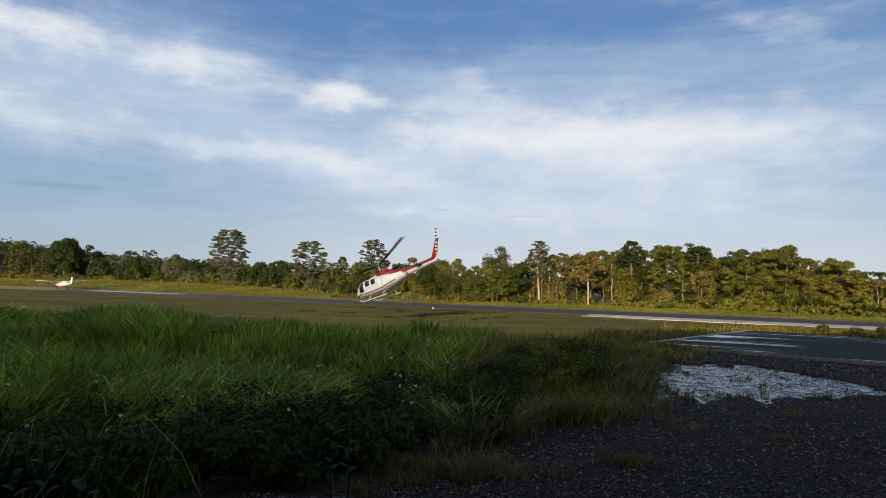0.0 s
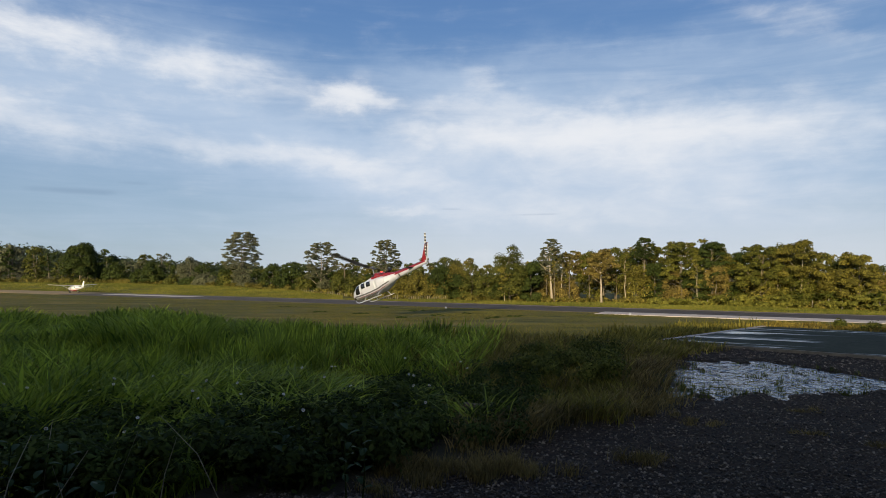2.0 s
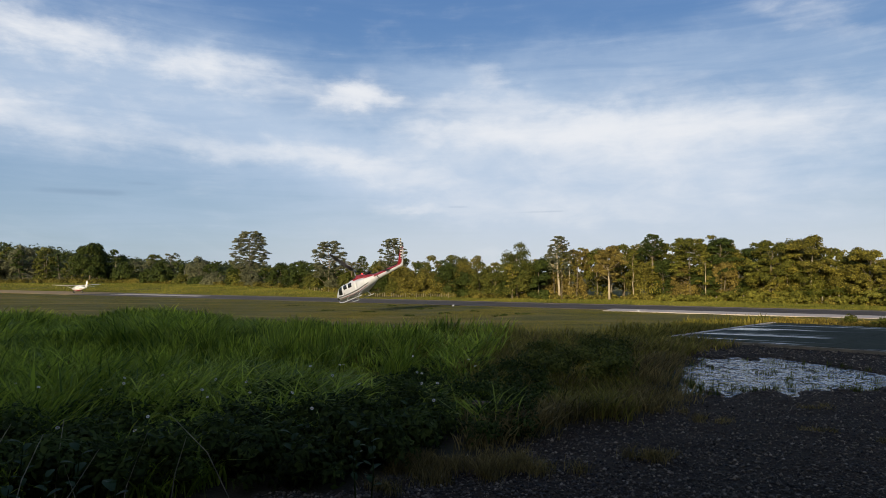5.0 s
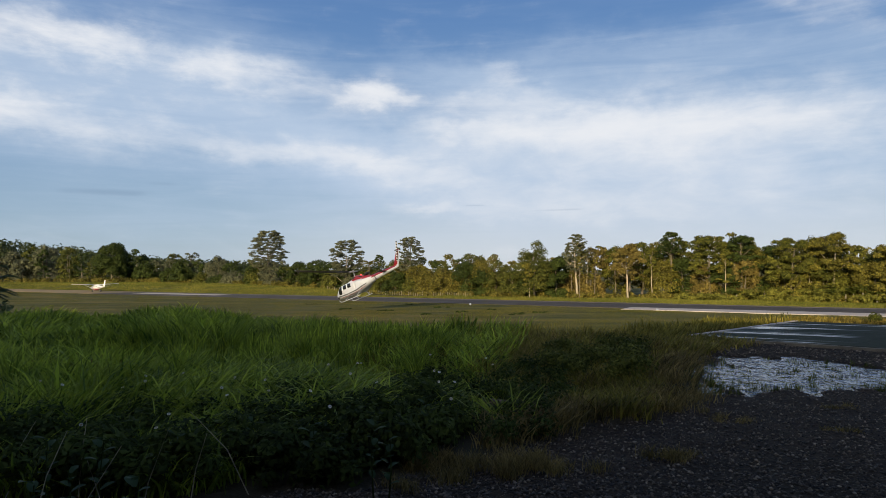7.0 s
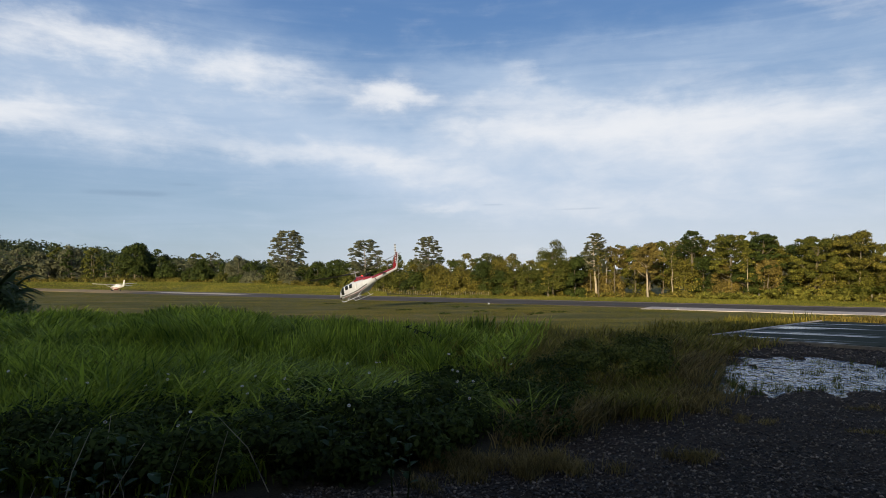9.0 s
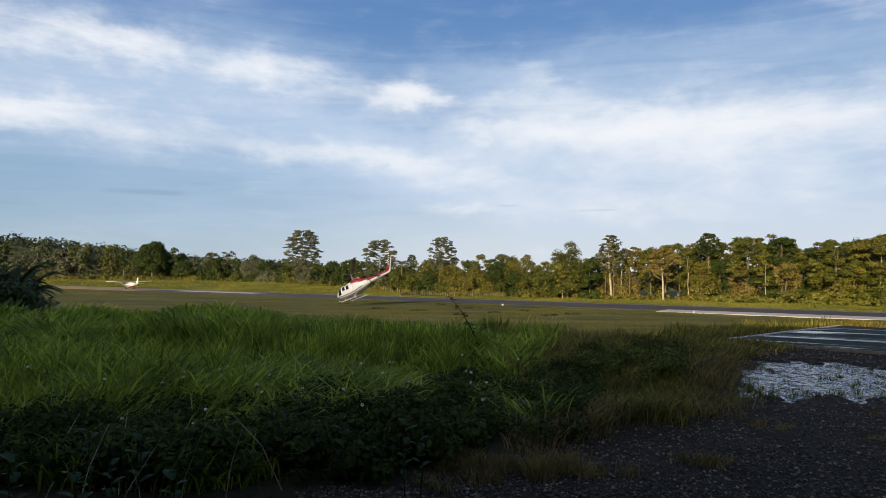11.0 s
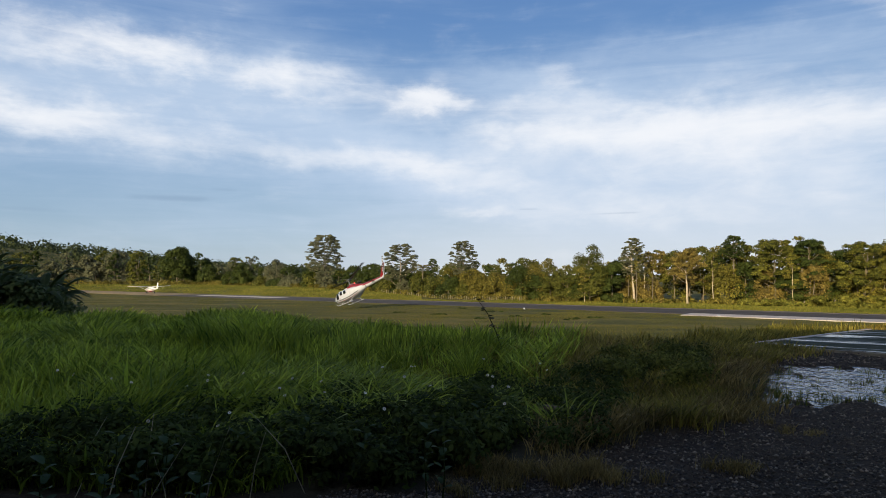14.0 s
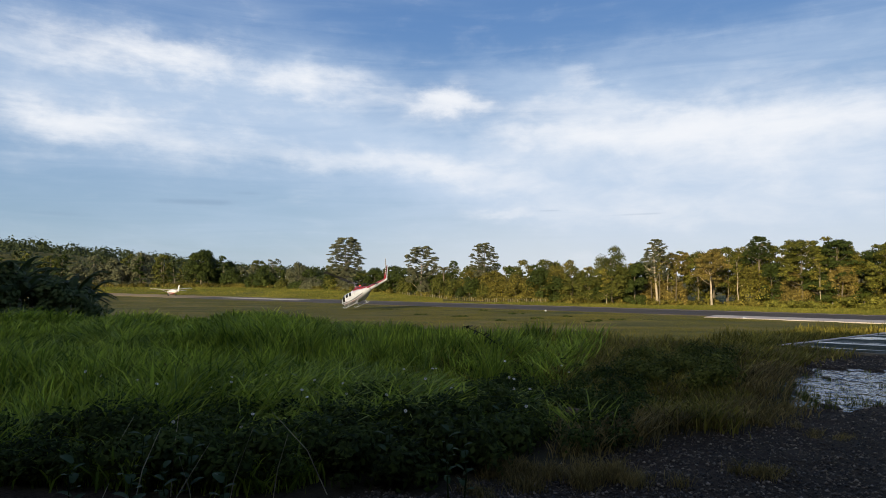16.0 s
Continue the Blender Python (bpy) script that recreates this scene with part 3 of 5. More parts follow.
    part("boarding_step", bm, M_GREYLINE, H, "dark boarding step", True)
    bm = bmesh.new()
    bmesh.ops.create_uvsphere(bm, u_segments=10, v_segments=8, radius=0.16, matrix=Matrix.Translation((2.9, 0.35, 0.55)))
    part("landing_light", bm, M_METAL, body, "round landing light", True)
    part("deck_stripe", hull_patch(cabin, -3.75, -2.0, 36, 144, 0.016, 8, 12), M_RED, body, "dark red stripe behind the engine deck", True)
    # engine deck
    cowl = [(0.75, 2.48, 0.22, 0.06, 2.2), (0.5, 2.56, 0.42, 0.22, 2.4), (0.1, 2.62, 0.56, 0.46, 2.6), (-0.5, 2.62, 0.62, 0.58, 2.6), (-1.4, 2.52, 0.60, 0.48, 2.5),
            (-2.3, 2.36, 0.50, 0.34, 2.3), (-3.1, 2.24, 0.34, 0.22, 2.1), (-3.6, 2.2, 0.2, 0.12, 2.0)]
    cw = part("engine_cowling", hull_mesh(cowl, [0.75, 0.62, 0.5, 0.3, 0.1, -0.2, -0.5, -0.9, -1.4, -1.9, -2.3, -2.7, -3.1, -3.6], 24), M_RED, H, "dark red engine cowling", True)
    bm = hull_mesh([(2.0, 2.46, 0.10, 0.03, 2), (1.7, 2.48, 0.34, 0.13, 2.2), (1.1, 2.52, 0.46, 0.24, 2.4), (0.5, 2.54, 0.50, 0.30, 2.5), (0.2, 2.54, 0.50, 0.30, 2.5)], [2.0, 1.85, 1.7, 1.4, 1.1, 0.8, 0.5, 0.2], 20)
    part("mast_fairing", bm, M_WHITE, H, "white roof fairing before the mast", True)
    for s in (-1, 1):
        part("intake_grille", hull_patch(cowl, -0.45, 0.1, 8 if s > 0 else 172, 56 if s > 0 else 124, 0.012, 4, 4, 0, 0.15), M_BLACK, cw, "black intake screen", True)
        part("cowl_vent", hull_patch(cowl, -1.9, -1.2, 14 if s > 0 else 166, 36 if s > 0 else 144, 0.012, 4, 3, 0, 0.2), M_BLACK, cw, "black cooling vent", True)
        part("cowl_seam", hull_patch(cowl, -0.95, -0.89, 2 if s > 0 else 178, 80 if s > 0 else 100, 0.010, 2, 8), M_GREYLINE, cw)
        bm = bmesh.new()
        tube(bm, [(-2.0, 0.2 * s, 2.66), (-2.35, 0.24 * s, 2.86), (-2.75, 0.28 * s, 3.02)], [0.15, 0.15, 0.14], 14)
        part("exhaust", bm, M_BLACK, cw, "sooty black exhaust stack", True)
    bm = bmesh.new()
    bmesh.ops.create_uvsphere(bm, u_segments=12, v_segments=8, radius=0.12, matrix=Matrix.Translation((-1.3, 0, 3.06)))
    part("beacon", bm, M_BEACON, cw, "glowing red beacon", True)
    # tail
    boom = [(-3.2, 1.88, 0.50, 0.48, 2.0), (-5.5, 1.98, 0.36, 0.36, 2.0), (-7.6, 2.08, 0.24, 0.26, 2.0), (-8.5, 2.14, 0.16, 0.20, 2.0)]
    tb = part("tail_boom", hull_mesh(boom, [-3.2, -4.2, -5.0, -5.8, -6.6, -7.4, -8.0, -8.5], 20), M_WHITE, H, "white tapering tail boom", True)
    part("tail_stripe", hull_patch(boom, -8.4, -3.3, 4, 176, 0.012, 14, 10), M_RED, tb, "dark red stripe along the top", True)
    fin = part("tail_fin", wing_mesh([(-7.98, 0, 2.0, 0.98, 0.16, "z"), (-8.37, 0, 2.7, 0.80, 0.15, "z"), (-8.86, 0, 3.6, 0.64, 0.13, "z"), (-9.19, 0, 4.25, 0.54, 0.11, "z"), (-9.20, 0, 4.34, 0.38, 0.06, "z")]),
               M_RED, H, "dark red swept tail fin", True)
    part("fin_edge", wing_mesh([(-8.46, 0, 2.0, 0.30, 0.10, "z"), (-8.78, 0, 2.7, 0.26, 0.10, "z"), (-9.18, 0, 3.6, 0.2, 0.09, "z"), (-9.44, 0, 4.2, 0.14, 0.07, "z")]), M_WHITE, fin, "white rear edge", True)
    part("drive_cover", hull_patch(boom, -7.6, -3.4, 78, 102, 0.07, 14, 3), M_BLACK, tb, "black drive shaft cover along the boom", True)
    part("boom_band", hull_patch(boom, -4.3, -4.1, -80, 260, 0.010, 2, 24), M_GREYLINE, tb, "grey band round the boom", True)
    for s in (-1, 1):
        part("elevator", wing_mesh([(-6.3, 0.2 * s, 2.05, 0.72, 0.10, "y"), (-6.35, 1.42 * s, 2.05, 0.62, 0.07, "y")]), M_BLACK, tb, "black stabiliser", True)
    bm = bmesh.new()
    tube(bm, [(-8.0, 0, 1.92), (-8.6, 0, 1.70), (-9.0, 0, 1.68)], 0.022, 6)
    part("tail_skid", bm, M_METAL, tb)
    # landing gear
    for s in (-1, 1):
        bm = bmesh.new()
        tube(bm, [(-1.35, 1.3 * s, 0.05), (0.0, 1.3 * s, 0.04), (2.2, 1.3 * s, 0.04), (2.6, 1.3 * s, 0.08), (2.85, 1.3 * s, 0.2), (3.0, 1.3 * s, 0.38)], 0.055, 8)
        part("skid", bm, M_WHITE, H, "white skid tube", True)
    for x in (1.55, -0.75):
        bm = bmesh.new()
        tube(bm, [(x, -1.3, 0.05), (x, -1.2, 0.28), (x, -0.85, 0.55), (x, -0.4, 0.64), (x, 0.4, 0.64), (x, 0.85, 0.55), (x, 1.2, 0.28), (x, 1.3, 0.05)], 0.06, 8)
        part("cross_tube", bm, M_WHITE, H, "white cross tube", True)
    for x, y, z, l in ((2.1, 0.3, 2.42, 0.35), (-0.2, -0.4, 0.62, -0.3)):
        bm = bmesh.new()
        tube(bm, [(x, y, z), (x - 0.1, y, z + l)], [0.02, 0.008], 6)
        part("antenna", bm, M_BLACK, H)
    bm = bmesh.new()
    tube(bm, [(0, 0, 2.8), (0, 0, 3.95)], [0.11, 0.08], 12)
    part("mast", bm, M_METAL, H, "grey rotor mast", True)
    # main rotor turns on the mast
    rotor = empty("main_rotor", pose(0, 0, 3.95))
    rotor.parent = H
    bm = bmesh.new()
    add_box(bm, -0.75, 0.75, -0.16, 0.16, -0.06, 0.08, 0.03)
    tube(bm, [(0, 0, -0.1), (0, 0, 0.28)], [0.16, 0.1], 12)
    part("hub", bm, M_METAL, rotor, "grey rotor hub", True)
    for s in (-1, 1):
        bm = wing_mesh([(0.0, 0, 0, 0.56, 0.085, "y"), (0.0, 2.0, 0.16, 0.58, 0.08, "y"), (0.0, 5.0, 0.52, 0.58, 0.07, "y"), (0.0, 7.9, 0.92, 0.58, 0.06, "y")], 10)
        bmesh.ops.rotate(bm, cent=(0, 0, 0), matrix=Matrix.Rotation(radians(13), 3, "Y"), verts=bm.verts)
        bmesh.ops.rotate(bm, cent=(0, 0, 0), matrix=Matrix.Rotation(radians(-90 if s > 0 else 90), 3, "Z"), verts=bm.verts)
        bmesh.ops.translate(bm, vec=(0.7 * s, 0, 0.03), verts=bm.verts)
        part("rotor_blade", bm, M_BLADE, rotor, "long dark rotor blade", True)
    bm = bmesh.new()
    tube(bm, [(0, -1.35, 0.2), (0, 1.35, 0.2)], 0.022, 6)
    for s in (-1, 1):
        tube(bm, [(0, 1.2 * s, 0.2), (0, 1.5 * s, 0.2)], 0.055, 8)
    part("stabiliser_bar", bm, M_METAL, rotor)
    tail = empty("tail_rotor", pose(-9.25, 0.28, 4.12))
    tail.parent = H
    bm = bmesh.new()
    tube(bm, [(0, -0.24, 0), (0, 0.08, 0)], 0.075, 10)
    part("hub", bm, M_METAL, tail)
    for s in (-1, 1):
        part("tail_blade", wing_mesh([(0, 0.02, 0.1 * s, 0.24, 0.03, "z"), (0, 0.02, 1.4 * s, 0.24, 0.02, "z")], 10), M_TAILBLADE, tail, "black and white banded tail rotor blade")
    return H, rotor, tail


def banded():
    m, k, b = material("banded_blade_paint")
    co = k.n.new("ShaderNodeSeparateXYZ")
    k.put(k.n.new("ShaderNodeTexCoord").outputs["Object"], co.inputs[0])
    w = k.math("FRACT", k.math("MULTIPLY", k.math("ABSOLUTE", co.outputs[2]), 2.6))
    k.put(k.mix(k.math("GREATER_THAN", w, 0.5), (0.02, 0.02, 0.02, 1), (0.5, 0.5, 0.5, 1)), b.inputs["Base Color"])
    b.inputs["Roughness"].default_value = 0.4
    return m


def glow(name, color, strength):
    m, k, b = material(name)
    b.inputs["Base Color"].default_value = (*color, 1)
    b.inputs["Emission Color"].default_value = (*color, 1)
    b.inputs["Emission Strength"].default_value = strength
    return m


M_BEACON = glow("beacon_red", (0.9, 0.05, 0.03), 2.5)
M_TAILBLADE = banded()
helicopter, main_rotor, tail_rotor = build_helicopter()


# ---------------------------------------------------------------- the parked aeroplane
def build_aeroplane(m):
    P = empty("aeroplane", m, label="white high-wing propeller aeroplane taxiing slowly along the runway", category="aeroplane")
    st = [(4.4, 1.55, 0.12, 0.12, 2), (4.1, 1.55, 0.34, 0.36, 2.2), (3.0, 1.6, 0.52, 0.55, 2.4), (1.9, 1.75, 0.72, 0.72, 2.8), (0.6, 1.85, 0.82, 0.82, 3.2), (-2.0, 1.85, 0.80, 0.80, 3.0),
          (-4.0, 1.95, 0.55, 0.58, 2.5), (-6.5, 2.1, 0.26, 0.32, 2.2), (-8.0, 2.2, 0.10, 0.16, 2.0)]
    body = part("fuselage", hull_mesh(st, [4.4, 4.1, 3.5, 3.0, 2.4, 1.9, 1.2, 0.6, -0.7, -2, -3, -4, -5.2, -6.5, -8], 24), M_BRIGHT_WHITE, P, "white fuselage", True)
    part("windscreen", hull_patch(st, 1.2, 1.95, 25, 155, 0.015, 4, 10), M_GLASS, body, "dark windscreen", True)
    for side in (0, 1):
        for x in (0.2, -0.7, -1.6, -2.5):
            a, b = (8, 34) if side == 0 else (172, 146)
            part("window", hull_patch(st, x, x + 0.5, a, b, 0.012, 3, 3, 0, 0.2), M_GLASS, body, "", True)
        part("stripe", hull_patch(st, -6.5, 3.5, *((-22, -10) if side == 0 else (202, 190)), 0.012, 16, 2), M_RED, body, "red stripe", True)
    pod = [(2.6, 0.95, 0.2, 0.1, 2), (1.8, 0.9, 0.5, 0.3, 2.4), (-1.8, 0.95, 0.52, 0.3, 2.4), (-3.0, 1.2, 0.2, 0.1, 2)]
    part("cargo_pod", hull_mesh(pod, [2.6, 2.2, 1.8, 0, -1.8, -2.4, -3.0], 16), M_RED, P, "red-brown belly pod", True)
    for s in (-1, 1):
        part("wing", wing_mesh([(0.4, 0.1 * s, 2.72, 2.0, 0.36, "y"), (0.4, 4.0 * s, 2.90, 1.8, 0.32, "y"), (0.2, 8.6 * s, 3.15, 1.2, 0.22, "y")]), M_BRIGHT_WHITE, P, "white wing", True)
        bm = bmesh.new()
        tube(bm, [(0.5, 0.75 * s, 1.25), (0.5, 4.0 * s, 2.78)], 0.07, 8)
        part("wing_strut", bm, M_BRIGHT_WHITE, P, "", True)
        part("tailplane", wing_mesh([(-7.4, 0.05 * s, 2.35, 1.3, 0.14, "y"), (-7.5, 3.2 * s, 2.38, 0.8, 0.08, "y")]), M_BRIGHT_WHITE, P, "white tailplane", True)
        bm = bmesh.new()
        tube(bm, [(-0.6, 0.5 * s, 1.1), (-0.6, 1.5 * s, 0.4)], 0.07, 8)
        leg = part("gear_leg", bm, M_BRIGHT_WHITE, P, "", True)
        bm = bmesh.new()
        tube(bm, [(-0.6, 1.48 * s, 0.38), (-0.6, 1.72 * s, 0.38)], 0.38, 16)
        part("wheel", bm, M_BLACK, leg, "black tyre")
    bm = bmesh.new()
    tube(bm, [(2.9, 0, 1.2), (3.0, 0, 0.4)], 0.06, 8)
    leg = part("nose_leg", bm, M_BRIGHT_WHITE, P)
    bm = bmesh.new()
    tube(bm, [(3.0, -0.1, 0.32), (3.0, 0.1, 0.32)], 0.32, 16)
    part("wheel", bm, M_BLACK, leg, "black tyre")
    part("tail_fin", wing_mesh([(-7.0, 0, 2.2, 2.2, 0.16, "z"), (-7.6, 0, 3.2, 1.5, 0.13, "z"), (-8.1, 0, 4.6, 1.0, 0.09, "z")]), M_BRIGHT_WHITE, P, "white tail fin", True)
    bm = bmesh.new()
    tube(bm, [(4.35, 0, 1.55), (4.6, 0, 1.55), (4.8, 0, 1.55)], [0.18, 0.14, 0.02], 12)
    prop = part("spinner", bm, M_METAL, P, "", True)
    for i in range(3):
        a = radians(30 + 120 * i)
        bm = bmesh.new()
        tube(bm, [(4.5, 0, 1.55), (4.5, 1.25 * math.cos(a), 1.55 + 1.25 * math.sin(a))], [0.07, 0.05], 6)
        part("propeller_blade", bm, M_BLACK, prop)
    return P


PLANE_XY = (-110.5, 184.0)
aeroplane = build_aeroplane(pose(*PLANE_XY, float(ground_height(*PLANE_XY)) + 0.02, 0, 0, 144))
aeroplane.scale = (0.78, 0.78, 0.78)


# ---------------------------------------------------------------- trees
def leaf_cloud(points, normals, size, seed, droop=0.0, slim=1.0):
    """Many small leaf sprays: a bent quad for each point, facing about outwards."""
    r = np.random.RandomState(seed)
    n = len(points)
    nrm = normals + r.normal(0, 0.40, (n, 3)) + np.array((0, 0, 0.25 - droop))
    nrm /= np.linalg.norm(nrm, axis=1)[:, None] + 1e-9
    a = np.cross(nrm, r.normal(0, 1, (n, 3)))
    a /= np.linalg.norm(a, axis=1)[:, None] + 1e-9
    b = np.cross(nrm, a)
    s = (size * r.uniform(0.55, 1.25, n))[:, None]
    w = s * slim * r.uniform(0.6, 1.0, (n, 1))
    fold = nrm * s * 0.22
    v = np.stack([points - a * s, points - b * w - fold, points + a * s, points + b * w - fold], 1).reshape(-1, 3)
    i = np.arange(n) * 4
    tri = np.stack([i, i + 1, i + 2, i, i + 2, i + 3], 1).ravel()
    return mesh_from(v, tri, np.full(2 * n, 3))


def lobe_points(r, lobes, count, shell=0.75, flat=1.0):
    """Points scattered through the outer parts of a set of lumps."""
    vol = np.array([l[3] ** 2 for l in lobes])
    pick = r.choice(len(lobes), count, p=vol / vol.sum())
    L = np.array(lobes)[pick]
    d = r.normal(0, 1, (count, 3))
    d /= np.linalg.norm(d, axis=1)[:, None]
    d[:, 2] = np.where(d[:, 2] < -0.45, -d[:, 2] * 0.6, d[:, 2])
    rad = L[:, 3:4] * (shell + (1 - shell) * r.uniform(-0.4, 1.15, (count, 1)))
    p = L[:, :3] + d * rad * np.array((1, 1, 1)) * np.stack([np.ones(count), np.ones(count), L[:, 4] * flat], 1)
    return p, d


def build_tree(x, y, height, width, style, leaf, seed, density=1.0, trunk_mat=None, label="", bare=0.35, lsize=0.30, name="tree", cap=5600):
    """A broadleaf tree: tapered trunk, limbs, and a crown of small leaf sprays set in uneven lumps."""
    r = np.random.RandomState(seed)
    z0 = float(ground_height(x, y)) - 0.1
    T = empty(name, pose(x, y, z0), label=label or "leafy green tree in the woods beside the airstrip", category="tree", group="trees of the wood")
    R = width / 2
    lobes = []
    if style == "layered":        # flat plates of foliage one above another, air between
        for i in range(260):
            f = (i + r.uniform(0, 1)) / 260
            rr = R * math.sqrt(max(0.05, 1 - ((f - 0.42) / 0.62) ** 2))
            a, q = r.uniform(0, 6.283), rr * math.sqrt(r.uniform(0.05, 0.98))
            lobes.append((q * math.cos(a), q * math.sin(a), height * (bare + (0.97 - bare) * f) - 0.10 * q, R * r.uniform(0.08, 0.17), 0.48))
    elif style == "sparse":
        for i in range(13):
            f = i / 12
            zz = height * (bare + (0.97 - bare) * f)
            a = r.uniform(0, 6.283)
            q = R * (1.05 - 0.6 * f) * r.uniform(0.3, 0.9)
            lobes.append((q * math.cos(a), q * math.sin(a), zz, R * r.uniform(0.22, 0.38), 0.55))
    elif style == "dome":
        for i in range(42):
            f = r.uniform(0, 1)
            a = r.uniform(0, 6.283)
            rr = R * math.sqrt(max(0.02, 1 - (f * 1.0) ** 2.2)) * 0.78
            lobes.append((rr * math.cos(a), rr * math.sin(a), height * (bare + (0.93 - bare) * f), R * r.uniform(0.28, 0.42), 1.0))
    else:                         # lumpy broad crown
        for i in range(58):
            a, f = r.uniform(0, 6.283), r.uniform(0, 1)
            rr = R * math.sqrt(r.uniform(0.05, 0.9)) * (1.0 - 0.5 * f * f)
            lobes.append((rr * math.cos(a), rr * math.sin(a), height * (bare + (0.95 - bare) * f), R * r.uniform(0.11, 0.27), 0.75))
    bm = bmesh.new()
    lean = Vector((r.normal(0, 0.03), r.normal(0, 0.03), 0)) * height
    top = Vector((lean.x, lean.y, height * 0.86))
    rad = max(0.09, height * 0.017) * (0.55 if style == "sparse" else 1.0)
    pts = [Vector((0, 0, -0.2)).lerp(top, f) + Vector((r.normal(0, 0.06), r.normal(0, 0.06), 0)) * (f > 0) for f in (0, 0.2, 0.4, 0.6, 0.8, 1)]
    tube(bm, pts, [rad * 1.35, rad, rad * 0.85, rad * 0.66, rad * 0.42, rad * 0.15], 8)
    trunk = part("trunk", bm, trunk_mat or M_BARK, T, "", True)
    for lx, ly, lz, lr, _ in lobes[:: 6 if style != "layered" else 18]:
        bm = bmesh.new()
        f = min(0.9, max(0.15, (lz - R * 0.45) / (height * 0.86)))
        a = Vector((0, 0, -0.2)).lerp(top, f)
        e = Vector((lx, ly, lz))
        mid = a.lerp(e, 0.5) + Vector((0, 0, -0.06 * (e - a).length))
        tube(bm, [a, mid, e], [rad * 0.42 * (1.1 - f), rad * 0.26, rad * 0.08], 5)
        part("limb", bm, trunk_mat or M_BARK, trunk, "", True)
    area = sum(l[3] ** 2 for l in lobes)
    count = int(np.clip(density * area * 40 / (lsize / 0.3) ** 2, 400, cap))
    p, d = lobe_points(r, lobes, count)
    part_mesh("crown", leaf_cloud(p, d, lsize, seed + 1), LEAVES[leaf], T)
    return T


def spot(az, dist):
    return dist * math.sin(radians(az)), dist * math.cos(radians(az))


def tree_height(az, dist, el):
    """Height of a top seen at that elevation from the eye."""
    x, y = spot(az, dist)
    return EYE[2] + dist * math.tan(radians(el)) - float(ground_height(x, y))


def wood_line(az):
    return float(np.interp(az, [-52, -40, -33, -28, -21.5, -18.8, -13, -9, -4, 4.5, 13, 25, 33, 40], [420, 390, 345, 325, 262, 222, 187, 166, 151, 142, 142, 136, 135, 130]))


# the trees that stand out: azimuth, elevation of the top, width in degrees, style, leaf, bare share of the trunk
STANDOUT = [
    (-18.75, 3.75, 3.5, "layered", 4, 0.34, M_BARK, 1.25, 12, "tall grey-green tree with airy layered crown"),
    (-11.9, 2.95, 3.3, "layered", 4, 0.30, M_PALE_BARK, 1.3, 4, "tall layered tree with pale trunk above the bushes"),
    (-6.25, 3.25, 2.7, "layered", 4, 0.42, M_BARK, 0.8, 6, "tall open tree with flat drooping branches"),
    (-9.0, 1.6, 1.0, "layered", 2, 0.62, M_BARK, 1.0, 14, "small dark tree rising over the bushes"),
    (5.0, 2.6, 3.5, "dome", 1, 0.10, M_BARK, 2.0, -2, "dome-shaped green tree overgrown with creepers"),
    # deep leaf colour stands in for the shade of the dome-shaped tree
    (6.9, 0.95, 2.2, "dome", 2, 0.04, M_BARK, 1.8, -2, "bushy tree beside the creeper-covered one, dark with its shade"),
    (8.7, 3.40, 2.3, "layered", 4, 0.42, M_PALE_BARK, 1.0, -1, "slender tree with pale trunk and sparse crown"),
    (13.0, 2.35, 3.2, "lumpy", 3, 0.46, M_PALE_BARK, 1.0, -3, "pale-trunked tree with thin yellowish crown"),
    (16.6, 3.45, 2.0, "layered", 2, 0.66, M_BARK, 0.8, 4, "tall thin tree with open feathery top"),
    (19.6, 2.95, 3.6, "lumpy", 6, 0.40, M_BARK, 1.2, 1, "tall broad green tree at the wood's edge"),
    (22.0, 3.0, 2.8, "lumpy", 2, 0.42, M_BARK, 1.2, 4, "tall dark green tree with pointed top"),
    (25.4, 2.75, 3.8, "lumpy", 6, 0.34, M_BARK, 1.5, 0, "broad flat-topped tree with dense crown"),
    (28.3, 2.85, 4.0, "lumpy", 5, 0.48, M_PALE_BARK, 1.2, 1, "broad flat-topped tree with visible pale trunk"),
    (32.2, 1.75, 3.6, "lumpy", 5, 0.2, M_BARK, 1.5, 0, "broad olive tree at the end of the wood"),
    (8.25, 1.7, 1.0, "sparse", 5, 0.45, M_BARK, 1.0, 1, "slender pale-stemmed tree in a thin clump"),
    (8.9, 1.3, 0.9, "sparse", 5, 0.50, M_BARK, 1.0, -3, "slender grey-stemmed tree in a thin clump"),
    (9.5, 1.8, 1.1, "sparse", 6, 0.48, M_PALE_BARK, 1.0, 0, "slender pale-stemmed tree in a thin clump"),
    (10.2, 1.5, 1.0, "sparse", 5, 0.45, M_BARK, 1.0, -2, "slender grey-stemmed tree in a thin clump"),
    (4.5, 0.7, 1.9, "sparse", 5, 0.40, M_PALE_BARK, 1.2, -5, "small pale-branched tree before the creeper-covered one"),
    (15.0, 1.9, 1.4, "sparse", 6, 0.45, M_PALE_BARK, 1.0, 0, "thin pale-trunked tree at the wood's edge"),
    (20.8, 1.4, 1.6, "sparse", 5, 0.40, M_PALE_BARK, 1.1, -1, "thin pale-trunked tree at the wood's edge"),
    (-30.9, 2.3, 2.6, "dome", 2, 0.25, M_BARK, 1.4, 4, "large dark tree with pale trunks on the far side"),
]


